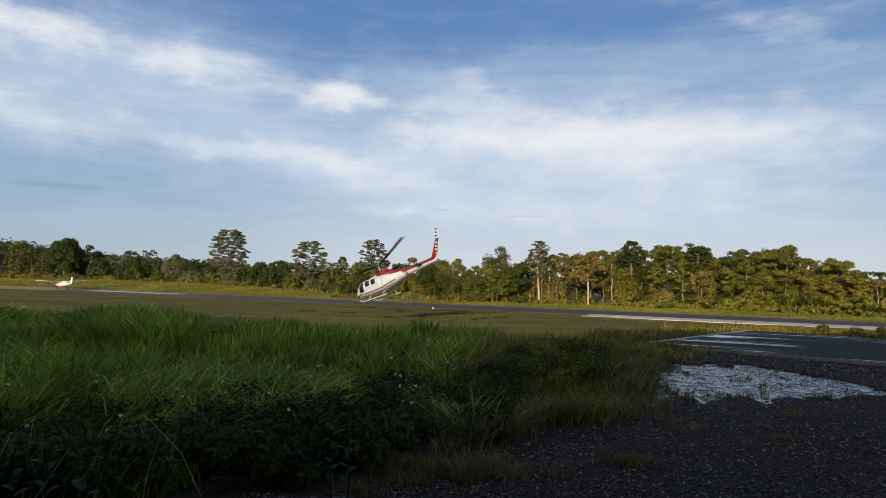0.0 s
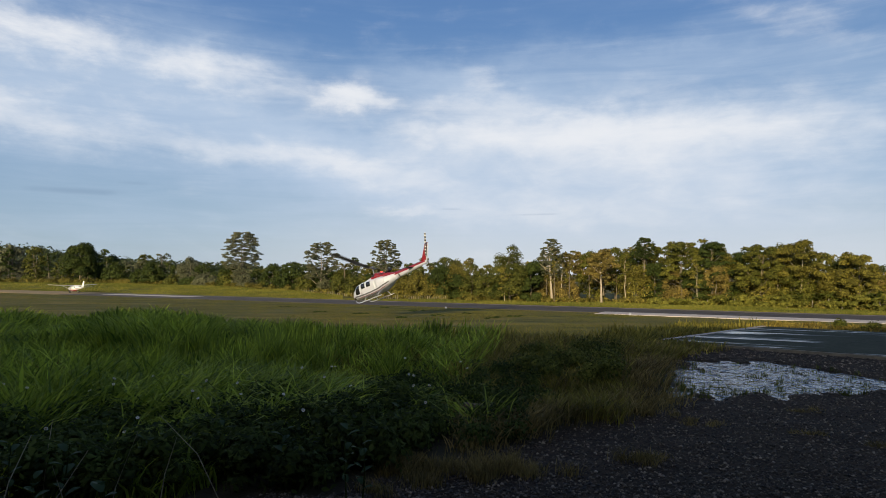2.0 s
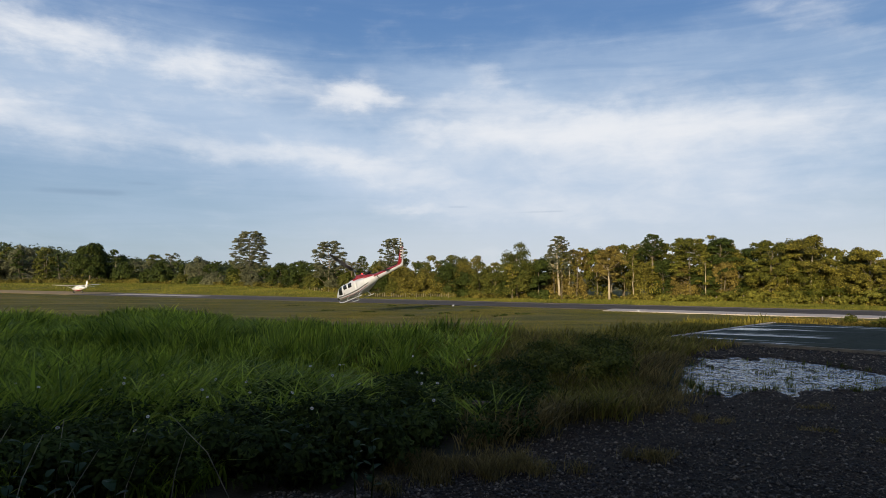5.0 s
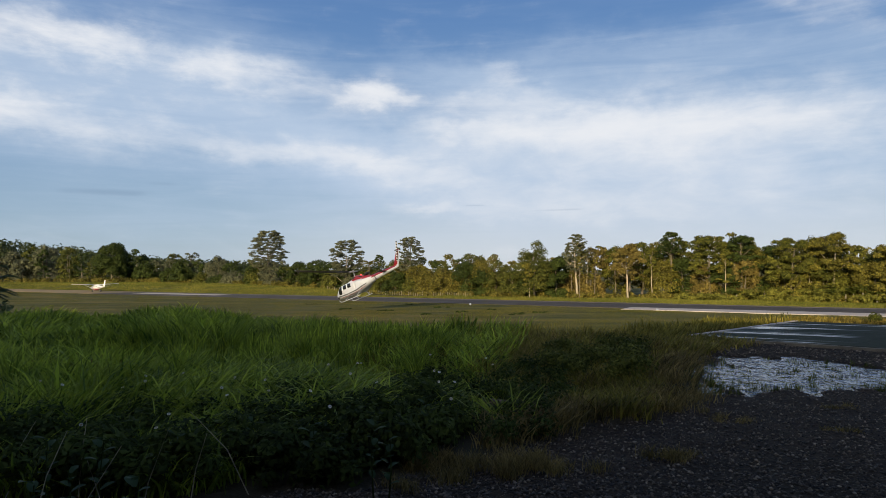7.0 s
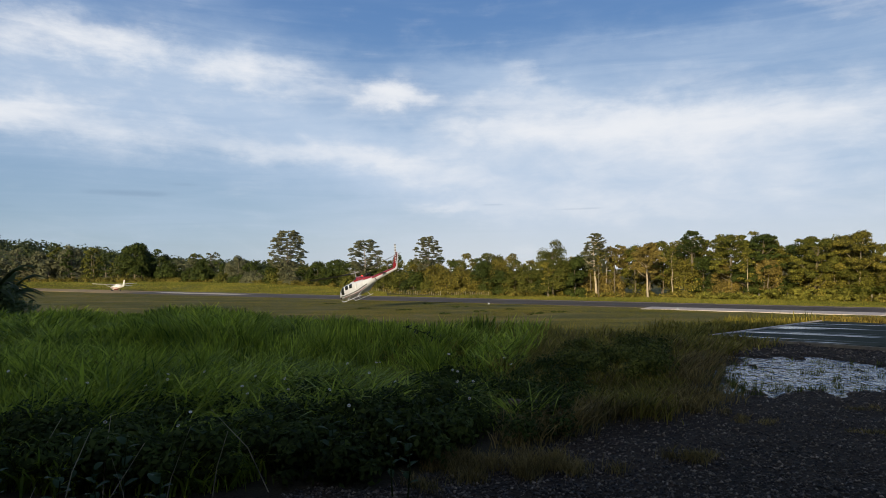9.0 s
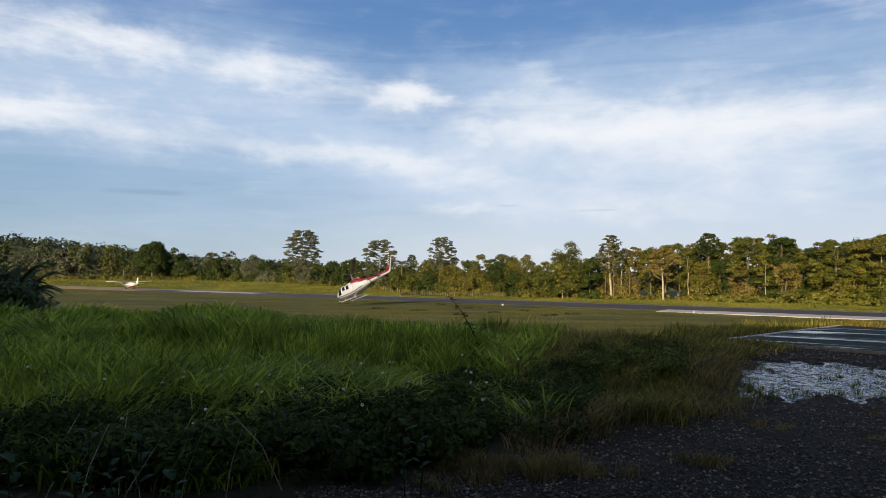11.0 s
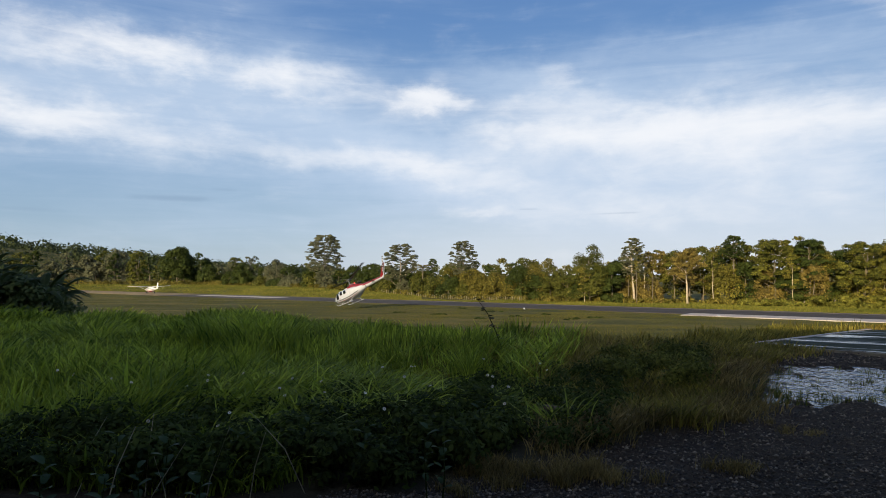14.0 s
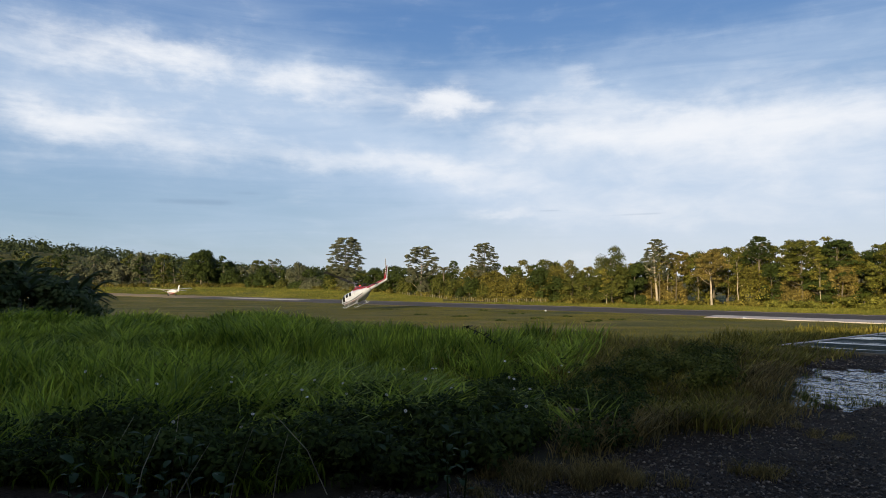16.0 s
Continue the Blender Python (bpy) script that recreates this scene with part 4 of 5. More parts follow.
def build_wood():
    r = np.random.RandomState(11)
    for i, (az, el, wdeg, style, leaf, bare, mat, dens, back, label) in enumerate(STANDOUT):
        d = wood_line(az) + back
        x, y = spot(az, d)
        build_tree(x, y, tree_height(az, d, el), d * radians(wdeg), style, leaf, 300 + i, dens * 1.4, mat, label, bare, (0.00085 if style == "layered" else 0.00105) * d, cap=17000)
    # the body of the wood, tops following its outline
    line_az = [-46, -36, -33, -29, -25, -22, -19, -16, -14, -10.4, -8, -4, -1.2, 1.8, 3.2, 6.8, 8.9, 11, 13.4, 16, 18.6, 22, 23.4, 24.8, 28, 29.5, 32, 33.5, 36, 44]
    line_el = [1.6, 1.7, 1.9, 1.5, 1.3, 0.95, 0.6, 0.65, 1.05, 0.55, 0.8, 1.1, 1.35, 1.3, 0.75, 1.3, 2.2, 2.2, 2.35, 2.5, 2.95, 2.75, 2.0, 2.3, 2.4, 1.75, 1.65, 0.8, 0.4, 0.3]
    kinds = ["lumpy", "lumpy", "dome", "lumpy", "sparse"]
    for row, (drop, back, step) in enumerate(((-0.05, 12, 1.25), (0.25, 5, 1.4), (0.85, 1.0, 1.4))):
        az = -46.0 if row < 2 else -30.0
        while az < 41:
            az += step * r.uniform(0.7, 1.3)
            d = wood_line(az) + back + r.uniform(0, 4)
            el = float(np.interp(az, line_az, line_el)) - drop * r.uniform(0.7, 1.8) + r.normal(0, 0.08 if -17 < az < 6 else 0.15 if az >= 6 else 0.24)
            far = d > 230
            h = max(2.6, tree_height(az, d, el))
            x, y = spot(az, d)
            # beyond -17 the grey leaves put the haze of distance into the colour
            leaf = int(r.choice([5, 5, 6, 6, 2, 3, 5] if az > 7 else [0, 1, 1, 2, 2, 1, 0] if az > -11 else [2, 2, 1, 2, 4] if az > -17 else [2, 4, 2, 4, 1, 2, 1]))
            if row == 2 and az > 7:
                if r.uniform() < 0.25:
                    continue
                h *= r.uniform(0.5, 0.95)
            w = min(h * 1.15, d * radians(r.uniform(2.2, 3.4))) if not far else d * radians(r.uniform(1.3, 2.2))
            build_tree(x, y, h, max(w, 2.4), kinds[r.randint(0, 5)] if row < 2 else "dome", leaf, 500 + row * 100 + int((az + 60) * 7), 0.95,
                       M_PALE_BARK if az > 7 and r.uniform() < 0.25 else None, "", (r.uniform(0.30, 0.58) if az > 7 and row == 1 else r.uniform(0.04, 0.16)) if row < 2 else 0.06, 0.00125 * d, cap=7000)


build_wood()


def build_undergrowth():
    """Bushes and tall weeds along the wood's foot, as one mass."""
    r = np.random.RandomState(21)
    lobes = []
    for _ in range(620):
        az = r.uniform(-40, 42)
        d = wood_line(az) - 1.5 + r.uniform(-2, 4)
        x, y = spot(az, d)
        z = float(ground_height(x, y))
        s = r.uniform(0.4, 1.15) * (d / 140) ** 0.6
        lobes.append((x, y, z + s * 0.5, s, 0.9))
    p, dd = lobe_points(r, lobes, 42000)
    ob = part_mesh("undergrowth", leaf_cloud(p, dd, 0.24, 22), LEAVES[0])
    tagged(ob, "low bushes and weeds along the foot of the wood", "bushes", kind="stuff")
    # sunny thicket before the wood, yellow-green and waist to roof high
    lobes = []
    for _ in range(330):
        az = r.uniform(17, 43)
        rise = float(np.interp(az, [17, 22, 27, 33, 38], [0.5, 1.3, 2.1, 2.4, 1.6]))
        d = wood_line(az) - 2.0 + r.uniform(-3, 2)
        x, y = spot(az, d)
        s = r.uniform(0.35, 0.95)
        lobes.append((x, y, float(ground_height(x, y)) + s * 0.4 + rise * r.uniform(0, 1.0) ** 1.5, s, 0.85))
    p, dd = lobe_points(r, lobes, 22000)
    ob = part_mesh("thicket", leaf_cloud(p, dd, 0.26, 24, 0.0, 0.55), M_THICKET)
    tagged(ob, "sunlit yellow-green thicket before the wood", "bushes", kind="stuff")
    # wooded hills on the far left
    lobes = []
    for _ in range(1500):
        az, d = r.uniform(-70, -17), r.uniform(430, 1100)
        x, y = spot(az, d)
        s = r.uniform(4, 8)
        lobes.append((x, y, float(ground_height(x, y)) + s * 0.8, s, 1.0))
    p, dd = lobe_points(r, lobes, 45000)
    ob = part_mesh("far_woods", leaf_cloud(p, dd, 1.3, 23), M_HILL)
    tagged(ob, "distant wooded hills beyond the airstrip", "woods", kind="stuff")


build_undergrowth()


def build_banana(x, y, height, seed, label, leaf_mat=None, group="banana plants"):
    """A banana plant: stem of leaf sheaths and long arching torn leaves."""
    r = np.random.RandomState(seed)
    B = empty("banana_plant", pose(x, y, float(ground_height(x, y)) - 0.05, 0, 0, r.uniform(0, 360)), label=label, category="banana plant", group=group)
    bm = bmesh.new()
    tube(bm, [(0, 0, 0), (0.02, 0, height * 0.25), (0, 0.03, height * 0.5)], [0.17, 0.13, 0.08], 8)
    part("stem", bm, M_WOOD, B, "", True)
    for i in range(12):
        a = i * 2.4 + r.uniform(-0.3, 0.3)
        L, rise = height * r.uniform(0.42, 0.6), r.uniform(0.8, 1.9)
        bm = bmesh.new()
        rows = []
        for j in range(11):
            f = j / 10
            out = L * f * (1 - 0.25 * rise * 0.4)
            zz = height * 0.48 + L * (rise * f - (0.55 + 0.35 * rise) * f * f)
            w = 0.25 * math.sin(math.pi * min(1, 0.06 + 0.94 * f)) ** 0.6 * (0.9 + r.uniform(-0.25, 0.1)) * (f < 1) + 0.02
            c = Vector((out * math.cos(a), out * math.sin(a), zz))
            s = Vector((-math.sin(a), math.cos(a), 0)) * w
            rows.append([bm.verts.new(c - s - Vector((0, 0, w * 0.5))), bm.verts.new(c), bm.verts.new(c + s - Vector((0, 0, w * 0.5)))])
        for u, v in zip(rows, rows[1:]):
            bm.faces.new((u[0], u[1], v[1], v[0]))
            bm.faces.new((u[1], u[2], v[2], v[1]))
        bmesh.ops.solidify(bm, geom=bm.faces[:], thickness=0.012)
        part("leaf", bm, leaf_mat or M_BANANA, B)
    return B


def build_bananas():
    r = np.random.RandomState(31)
    for i in range(26):
        az = -52 + 12.4 * i / 25 + r.uniform(-0.3, 0.3)
        d = 47 + r.uniform(-3, 6)
        x, y = spot(az, d)
        h = tree_height(az, d, float(np.interp(az, [-50, -45, -41.5, -39, -37.5], [2.4, 2.1, 1.6, 0.6, -0.6])) - r.uniform(0, 0.9))
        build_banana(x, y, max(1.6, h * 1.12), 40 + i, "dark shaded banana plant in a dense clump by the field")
    for i in range(18):
        az = r.uniform(21, 37)
        d = wood_line(az) - r.uniform(1.0, 3.5)
        x, y = spot(az, d)
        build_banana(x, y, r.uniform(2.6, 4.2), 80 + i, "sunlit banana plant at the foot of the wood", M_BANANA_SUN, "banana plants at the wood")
    lobes = []
    for _ in range(260):
        az, d = r.uniform(-54, -38.2), r.uniform(43, 53)
        x, y = spot(az, d)
        s = r.uniform(0.5, 0.95)
        lobes.append((x, y, float(ground_height(x, y)) + s * 0.5 + r.uniform(0, 1) * float(np.interp(az, [-50, -43, -38.5, -37], [4.2, 3.6, 1.6, 0.4])), s, 1.0))
    p, dd = lobe_points(r, lobes, 30000)
    tagged(part_mesh("thicket", leaf_cloud(p, dd, 0.13, 33), M_BANANA), "dark leafy thicket among the banana plants", "bushes", kind="stuff")


def build_palm(az, back, el):
    """A slim palm: ringed trunk and drooping feathered fronds."""
    d = wood_line(az) + back
    x, y = spot(az, d)
    h = tree_height(az, d, el)
    r = np.random.RandomState(171)
    P = empty("palm_tree", pose(x, y, float(ground_height(x, y)) - 0.1), label="slim palm with drooping fronds above the bushes", category="palm")
    bm = bmesh.new()
    tube(bm, [(0, 0, 0), (0.1, 0, h * 0.4), (0.15, 0.05, h * 0.84)], [0.2, 0.15, 0.12], 8)
    part("trunk", bm, M_BARK, P, "", True)
    for i in range(22):
        a, rise, L = i * 2.4, r.uniform(0.2, 1.6), r.uniform(2.4, 3.3)
        c, q = math.cos(a), math.sin(a)
        bm = bmesh.new()
        spine = []
        for j in range(9):
            f = j / 8
            spine.append(Vector((0.15 + c * L * f, 0.05 + q * L * f, h * 0.84 + L * (rise * f - (0.5 + 0.55 * rise) * f * f))))
        tube(bm, spine, [0.04 - 0.004 * j for j in range(9)], 4)
        for j in range(1, 9):
            for sgn in (-1, 1):
                w = 0.62 * math.sin(math.pi * (0.15 + 0.8 * j / 8))
                side = Vector((-q * sgn, c * sgn, -0.55)) * w
                p0, p1 = spine[j - 1], spine[j]
                bm.faces.new([bm.verts.new(v) for v in (p0, p0.lerp(p1, 0.6), p0.lerp(p1, 1.2) + side)])
        part("frond", bm, LEAVES[0], P)


build_palm(-9.95, 8.0, 1.15)
# lighter copy of the banana leaf, the sunlight put into its colour
M_BANANA_SUN = leafy("sunlit_banana_leaf", (0.08, 0.11, 0.02), (0.24, 0.25, 0.05), 0.4, 0.25)
build_bananas()


# ---------------------------------------------------------------- an unseen building added behind the viewer, whose shade covers the yard
def build_shade_shed():
    bm = bmesh.new()
    add_box(bm, -30, -4, -8.4, -8.0, -1.0, 7.0)
    add_box(bm, -4, 45, -8.4, -8.0, -1.0, 6.3)
    # taller left wing, sized to keep the banana clump in shade
    add_box(bm, -90, -30, -8.4, -8.0, -1.0, 12.0)
    add_box(bm, -90, -89.6, -24, -8.4, -1.0, 12.0)
    add_box(bm, 44.6, 45, -24, -8.4, -1.0, 6.3)
    add_box(bm, -89.6, 44.6, -24.4, -24.0, -1.0, 6.3)
    tagged(part("shade_wall", bm, M_WALL), "unseen plain plaster shed wall added to cast shade", "wall", kind="structure")
    bm = bmesh.new()
    add_box(bm, -30, -4, -25, -7.2, 7.0, 7.25)
    add_box(bm, -4, 46, -25, -7.2, 6.3, 6.5)
    add_box(bm, -91, -30, -25, -7.2, 12.0, 12.25)
    tagged(part("roof", bm, M_ROOFING), "unseen grey sheet metal shed roof added to cast shade", "roof", kind="structure")
    # unseen porch, added to block sky light from the nearest weeds
    bm = bmesh.new()
    add_box(bm, -12, 12, -8.0, 0.6, 3.7, 3.85)
    tagged(part("shade_porch_roof", bm, M_ROOFING), "unseen grey sheet metal porch roof added to shade the near bank", "roof", kind="structure")
    for x in (-11, -5, 5, 11):
        bm = bmesh.new()
        add_box(bm, x - 0.1, x + 0.1, 0.2, 0.4, -0.3, 3.7)
        tagged(part("shade_porch_column", bm, M_WALL), "unseen plain column added under the porch roof", "column", kind="structure")


build_shade_shed()


# ---------------------------------------------------------------- the wet slab and the puddle
M_KERB = plain("stained_concrete", (0.17, 0.15, 0.11), 0.9, grain=0.2)


def build_slab():
    a, b = Vector((5.6, 17.0)), Vector((10.7, 21.9))
    e1, e2 = Vector((0.78, -0.625)), (b - a).normalized()
    base = tagged(part_slab_base(a, e1, e2), "dark wet concrete slab with rain streaks", "slab", kind="structure")
    me = None
    for i in range(4):
        for j in range(2):
            if me is None:
                bm = bmesh.new()
                add_box(bm, 0.005, 3.495, 0.005, 3.475, 0.0, 0.05, 0.006)
                sh = Matrix.Identity(4)
                sh[0][0], sh[1][0], sh[0][1], sh[1][1] = e1.x, e1.y, e2.x, e2.y
                bmesh.ops.transform(bm, matrix=sh, verts=bm.verts)
                me = bpy.data.meshes.new("panel")
                bm.to_mesh(me)
                bm.free()
                me.materials.append(M_SLAB)
            ob = new("panel", me)
            p = a + e1 * 3.5 * i + e2 * 3.5 * j
            ob.parent, ob.location = base, (p.x, p.y, 0.03)
    bm = bmesh.new()
    q0, q1 = a - e1 * 0.14, a - e1 * 0.14 + e2 * 7.0
    loft(bm, [[(p.x, p.y, -0.3), (p.x + e1.x * 0.12, p.y + e1.y * 0.12, -0.3), (p.x + e1.x * 0.12, p.y + e1.y * 0.12, 0.095), (p.x, p.y, 0.095)] for p in (q0, q1)])
    bmesh.ops.recalc_face_normals(bm, faces=bm.faces)
    part("kerb", bm, M_APRON, base, "pale concrete edging")
    bm = bmesh.new()
    q0, q1 = a - e2 * 0.14, a - e2 * 0.14 + e1 * 14.0
    loft(bm, [[(p.x, p.y, -0.3), (p.x + e2.x * 0.12, p.y + e2.y * 0.12, -0.3), (p.x + e2.x * 0.12, p.y + e2.y * 0.12, 0.070), (p.x, p.y, 0.070)] for p in (q0, q1)])
    bmesh.ops.recalc_face_normals(bm, faces=bm.faces)
    part("kerb", bm, M_KERB, base, "brownish concrete edging")


def part_slab_base(a, e1, e2):
    bm = bmesh.new()
    c = [a, a + e1 * 14, a + e1 * 14 + e2 * 7, a + e2 * 7]
    loft(bm, [[(p.x, p.y, -0.6) for p in c], [(p.x, p.y, 0.045) for p in c]])
    bmesh.ops.recalc_face_normals(bm, faces=bm.faces)
    return part("slab", bm, M_SLAB)


build_slab()
bm = bmesh.new()
bmesh.ops.create_grid(bm, x_segments=2, y_segments=2, size=1.0, matrix=Matrix.LocRotScale((5.9, 11.5, -0.034), None, (3.6, 2.9, 1)))
tagged(part("water", bm, M_WATER), "shallow rippled rain puddle on gravel reflecting the sky", "puddle", kind="structure")


# ---------------------------------------------------------------- grass and weeds
def blade_mesh(px, py, height, width, lean_x, lean_y, seed, base=None):
    """Grass blades as bent tapering strips, rooted on the ground."""
    r = np.random.RandomState(seed)
    n = len(px)
    pz = ground_height(px, py) - 0.02 if base is None else base
    a = r.uniform(0, 2 * np.pi, n)
    sx, sy = np.cos(a) * width / 2, np.sin(a) * width / 2
    rows = []
    for f, w in ((0, 0.8), (0.4, 1.0), (0.75, 0.7)):
        ox, oy = lean_x * f * f, lean_y * f * f
        oz = height * (f - 0.18 * f * f * np.minimum(1.5, np.hypot(lean_x, lean_y) / np.maximum(height, 0.05)))
        for s in (-1, 1):
            rows.append(np.stack([px + ox + s * sx * w, py + oy + s * sy * w, pz + oz], 1))
    tip = np.stack([px + lean_x * 1.05, py + lean_y * 1.05, pz + height * (1 - 0.28 * np.minimum(1.6, np.hypot(lean_x, lean_y) / np.maximum(height, 0.05)))], 1)
    v = np.stack(rows + [tip], 1).reshape(-1, 3)
    i = (np.arange(n) * 7)[:, None]
    loops = (i + np.array([[0, 1, 3, 2, 2, 3, 5, 4, 4, 5, 6]])).ravel()
    return mesh_from(v, loops, np.tile([4, 4, 3], n))


BEAM_AT = (0.47, 8.0)      # an old beam lying at the bank's edge
M_DEAD = leafy("dead_grass_blade", (0.05, 0.028, 0.012), (0.26, 0.15, 0.07))
M_STRAW = plain("dry_straw", (0.34, 0.30, 0.19), 0.8)


def tufted(r, cx, cy, per, spread):
    """Blade roots in clumps round the centres."""
    px = np.repeat(cx, per) + r.normal(0, 1, len(cx) * per) * np.repeat(spread, per)
    py = np.repeat(cy, per) + r.normal(0, 1, len(cy) * per) * np.repeat(spread, per)
    return px, py


def grass_patch(name, label, mat, az0, az1, d0, d1, clumps, per, h0, h1, seed, lean=0.35, keep=None, wide=1.0, beyond=2.5, power=1.0):
    r = np.random.RandomState(seed)
    az = np.radians(r.uniform(az0, az1, clumps))
    d = d0 + (d1 - d0) * r.uniform(0, 1, clumps) ** power
    cx, cy = d * np.sin(az), d * np.cos(az)
    ok = (d < shelf_edge(np.degrees(az)) + beyond) & (gravel_mask(cx, cy) < 0.4) & (puddle_depth(cx, cy) < 0.15)
    ok &= np.hypot((cx - BEAM_AT[0]) / 0.5, (cy - BEAM_AT[1] + 0.22) / 0.36) > 1
    if keep is not None:
        ok &= keep(cx, cy)
    cx, cy, d = cx[ok], cy[ok], d[ok]
    px, py = tufted(r, cx, cy, per, 0.05 + 0.008 * d)
    dd = np.repeat(d, per)
    mound = 0.78 + 0.40 * wave(px, py, 1.1, 41) + 0.22 * wave(px, py, 0.4, 42)
    tall = np.repeat(r.uniform(0.6, 1.25, len(cx)), per)
    h = (h0 + (h1 - h0) * r.uniform(0, 1, len(px))) * np.clip(mound, 0.32, 1.3) * tall
    turn = 3.2 * wave(px, py, 1.5, 43) + np.repeat(r.normal(0, 1.3, len(cx)), per) + r.normal(0, 0.8, len(px))
    amount = lean * h * (0.5 + 0.9 * r.uniform(0, 1, len(px))) * (1 + 0.6 * wave(px, py, 1.8, 44))
    w = wide * (0.007 + 0.0011 * dd) * r.uniform(0.7, 1.3, len(px))
    me = blade_mesh(px, py, h, w, amount * np.cos(turn), amount * np.sin(turn), seed + 1)
    return tagged(part_mesh(name, me, mat), label, "grass", kind="stuff")


grass_patch("tall_grass", "tall lush green grass bent by wind", M_LUSH, -50, 9, 7.0, 30, 9800, 11, 0.34, 0.72, 61, 0.55, lambda x, y: x < 0.02 * y + 0.4 * wave(x, y, 1.0, 47) + 0.08 * np.maximum(0, y - 9), 1.6, power=0.8)
grass_patch("tall_grass", "tall lush green grass at the weedy bank", M_LUSH, -50, 0, 3.2, 9, 2600, 11, 0.30, 0.60, 62, 0.65, lambda x, y: (x < -0.14 * y) & ((np.hypot(x, y) > 6.4 + 1.5 * wave(x, y, 0.8, 50)) | ((x < -0.62 * y) & (wave(x, y, 0.6, 51) > 0.1))), 1.4)
grass_patch("mixed_grass", "olive grass and seed heads on the bank", M_OLIVE, -20, 22, 8.0, 19, 4600, 12, 0.20, 0.50, 63, 0.5, lambda x, y: (x > -1.5 - 0.1 * y) & ((x < 0.26 * y) | (y > 13.5)) & off_slab(x, y))
grass_patch("dry_grass", "short dry brown grass at the gravel's edge", M_DRY, -12, 26, 5.2, 17, 5600, 12, 0.14, 0.42, 64, 0.6, lambda x, y: (x > 0.05 * y - 0.6 + 0.5 * wave(x, y, 0.8, 45)) & off_slab(x, y), 0.8)
grass_patch("bank_grass", "rough golden sunlit grass behind the slab", M_GOLD, 14, 43, 19, 40, 3400, 12, 0.11, 0.24, 65, 0.6, lambda x, y: (slab_uv(x, y)[1] > 7.4) | (slab_uv(x, y)[0] < -0.4), beyond=4)


grass_patch("tall_tufts", "taller olive grass tufts beside the slab", M_OLIVE, 13, 25, 19, 25, 260, 14, 0.22, 0.46, 68, 0.3, lambda x, y: slab_uv(x, y)[0] < -0.4, beyond=4)
grass_patch("dead_grass", "patch of dead reddish-brown grass in the green", M_DEAD, -24, -15, 9.0, 12.0, 260, 12, 0.25, 0.45, 66, 0.8, lambda x, y: np.hypot(x + 3.6, y - 9.9) < 0.8 + 0.3 * wave(x, y, 0.3, 48))
grass_patch("dead_grass", "dead brown grass tangle on the bank", M_DEAD, -40, -28, 9.0, 14.0, 240, 12, 0.25, 0.5, 67, 0.8, lambda x, y: np.hypot(x + 6.6, y - 9.4) < 0.7 + 0.3 * wave(x, y, 0.3, 49))


def build_field_turf():
    """Short mown turf of the airfield, up to the wood."""
    r = np.random.RandomState(71)
    n = 430000
    az = r.uniform(-46, 44, n)
    d = 42 + (150 - 42) * r.uniform(0, 1, n) ** 0.8
    d = np.where(az < -10, d * np.interp(az, [-46, -28, -10], [2.9, 2.3, 1.15]), d)
    x, y = d * np.sin(np.radians(az)), d * np.cos(np.radians(az))
    nn = x * RUN_N[0] + y * RUN_N[1]
    ss = x * RUN_U[0] + y * RUN_U[1]
    ok = (d < np.interp(az, [-52, -40, -33, -28, -21.5, -18.8, -13, -9, -4, 4.5, 13, 25, 33, 40], [420, 390, 345, 325, 262, 222, 187, 166, 151, 142, 142, 136, 135, 130]) + 2)
    ok &= ~((nn > 100.2) & (nn < 116.8)) & ~((nn > 96.7) & (nn < 103.3) & (ss < 27.3))
    x, y, d, nn = x[ok], y[ok], d[ok], nn[ok]
    for name, side, tall, mat, label in (("turf", nn < 108, 0.05, M_TURF, "short yellow-green mown turf of the airfield"),
                                         ("verge_grass", nn >= 108, 0.22, M_VERGE, "sunlit rough grass between runway and wood")):
        px, py, dd = x[side], y[side], d[side]
        n = len(px)
        h = tall * r.uniform(0.8, 1.8, n) * (1 + 0.5 * wave(px, py, 4, 46))
        turn, w = r.uniform(0, 6.283, n), 0.00055 * dd * r.uniform(0.6, 1.3, n)
        z = ground_height(px, py) - 0.01
        q = r.uniform(0, 6.283, n)
        flop = 1.3 if tall < 0.1 else 0.5
        v = np.stack([np.stack([px - w * np.cos(turn), py - w * np.sin(turn), z], 1), np.stack([px + w * np.cos(turn), py + w * np.sin(turn), z], 1),
                      np.stack([px + h * flop * np.cos(q), py + h * flop * np.sin(q), z + h], 1)], 1).reshape(-1, 3)
        me = mesh_from(v, np.arange(len(v)), np.full(n, 3))
        tagged(part_mesh(name, me, mat), label, "grass", kind="stuff")


M_TURF = leafy("field_turf", (0.078, 0.088, 0.020), (0.20, 0.175, 0.048), scale=0.10)
M_VERGE = leafy("verge_grass", (0.060, 0.080, 0.014), (0.285, 0.26, 0.050), scale=0.06, through_light=0.2)
build_field_turf()


def leaf_mass(name, label, mat, centres, count, size, seed, category="weeds", slim=0.6):
    r = np.random.RandomState(seed)
    p, d = lobe_points(r, centres, count, 0.6)
    return tagged(part_mesh(name, leaf_cloud(p, d, size, seed + 1, slim=slim), mat), label, category, kind="stuff")


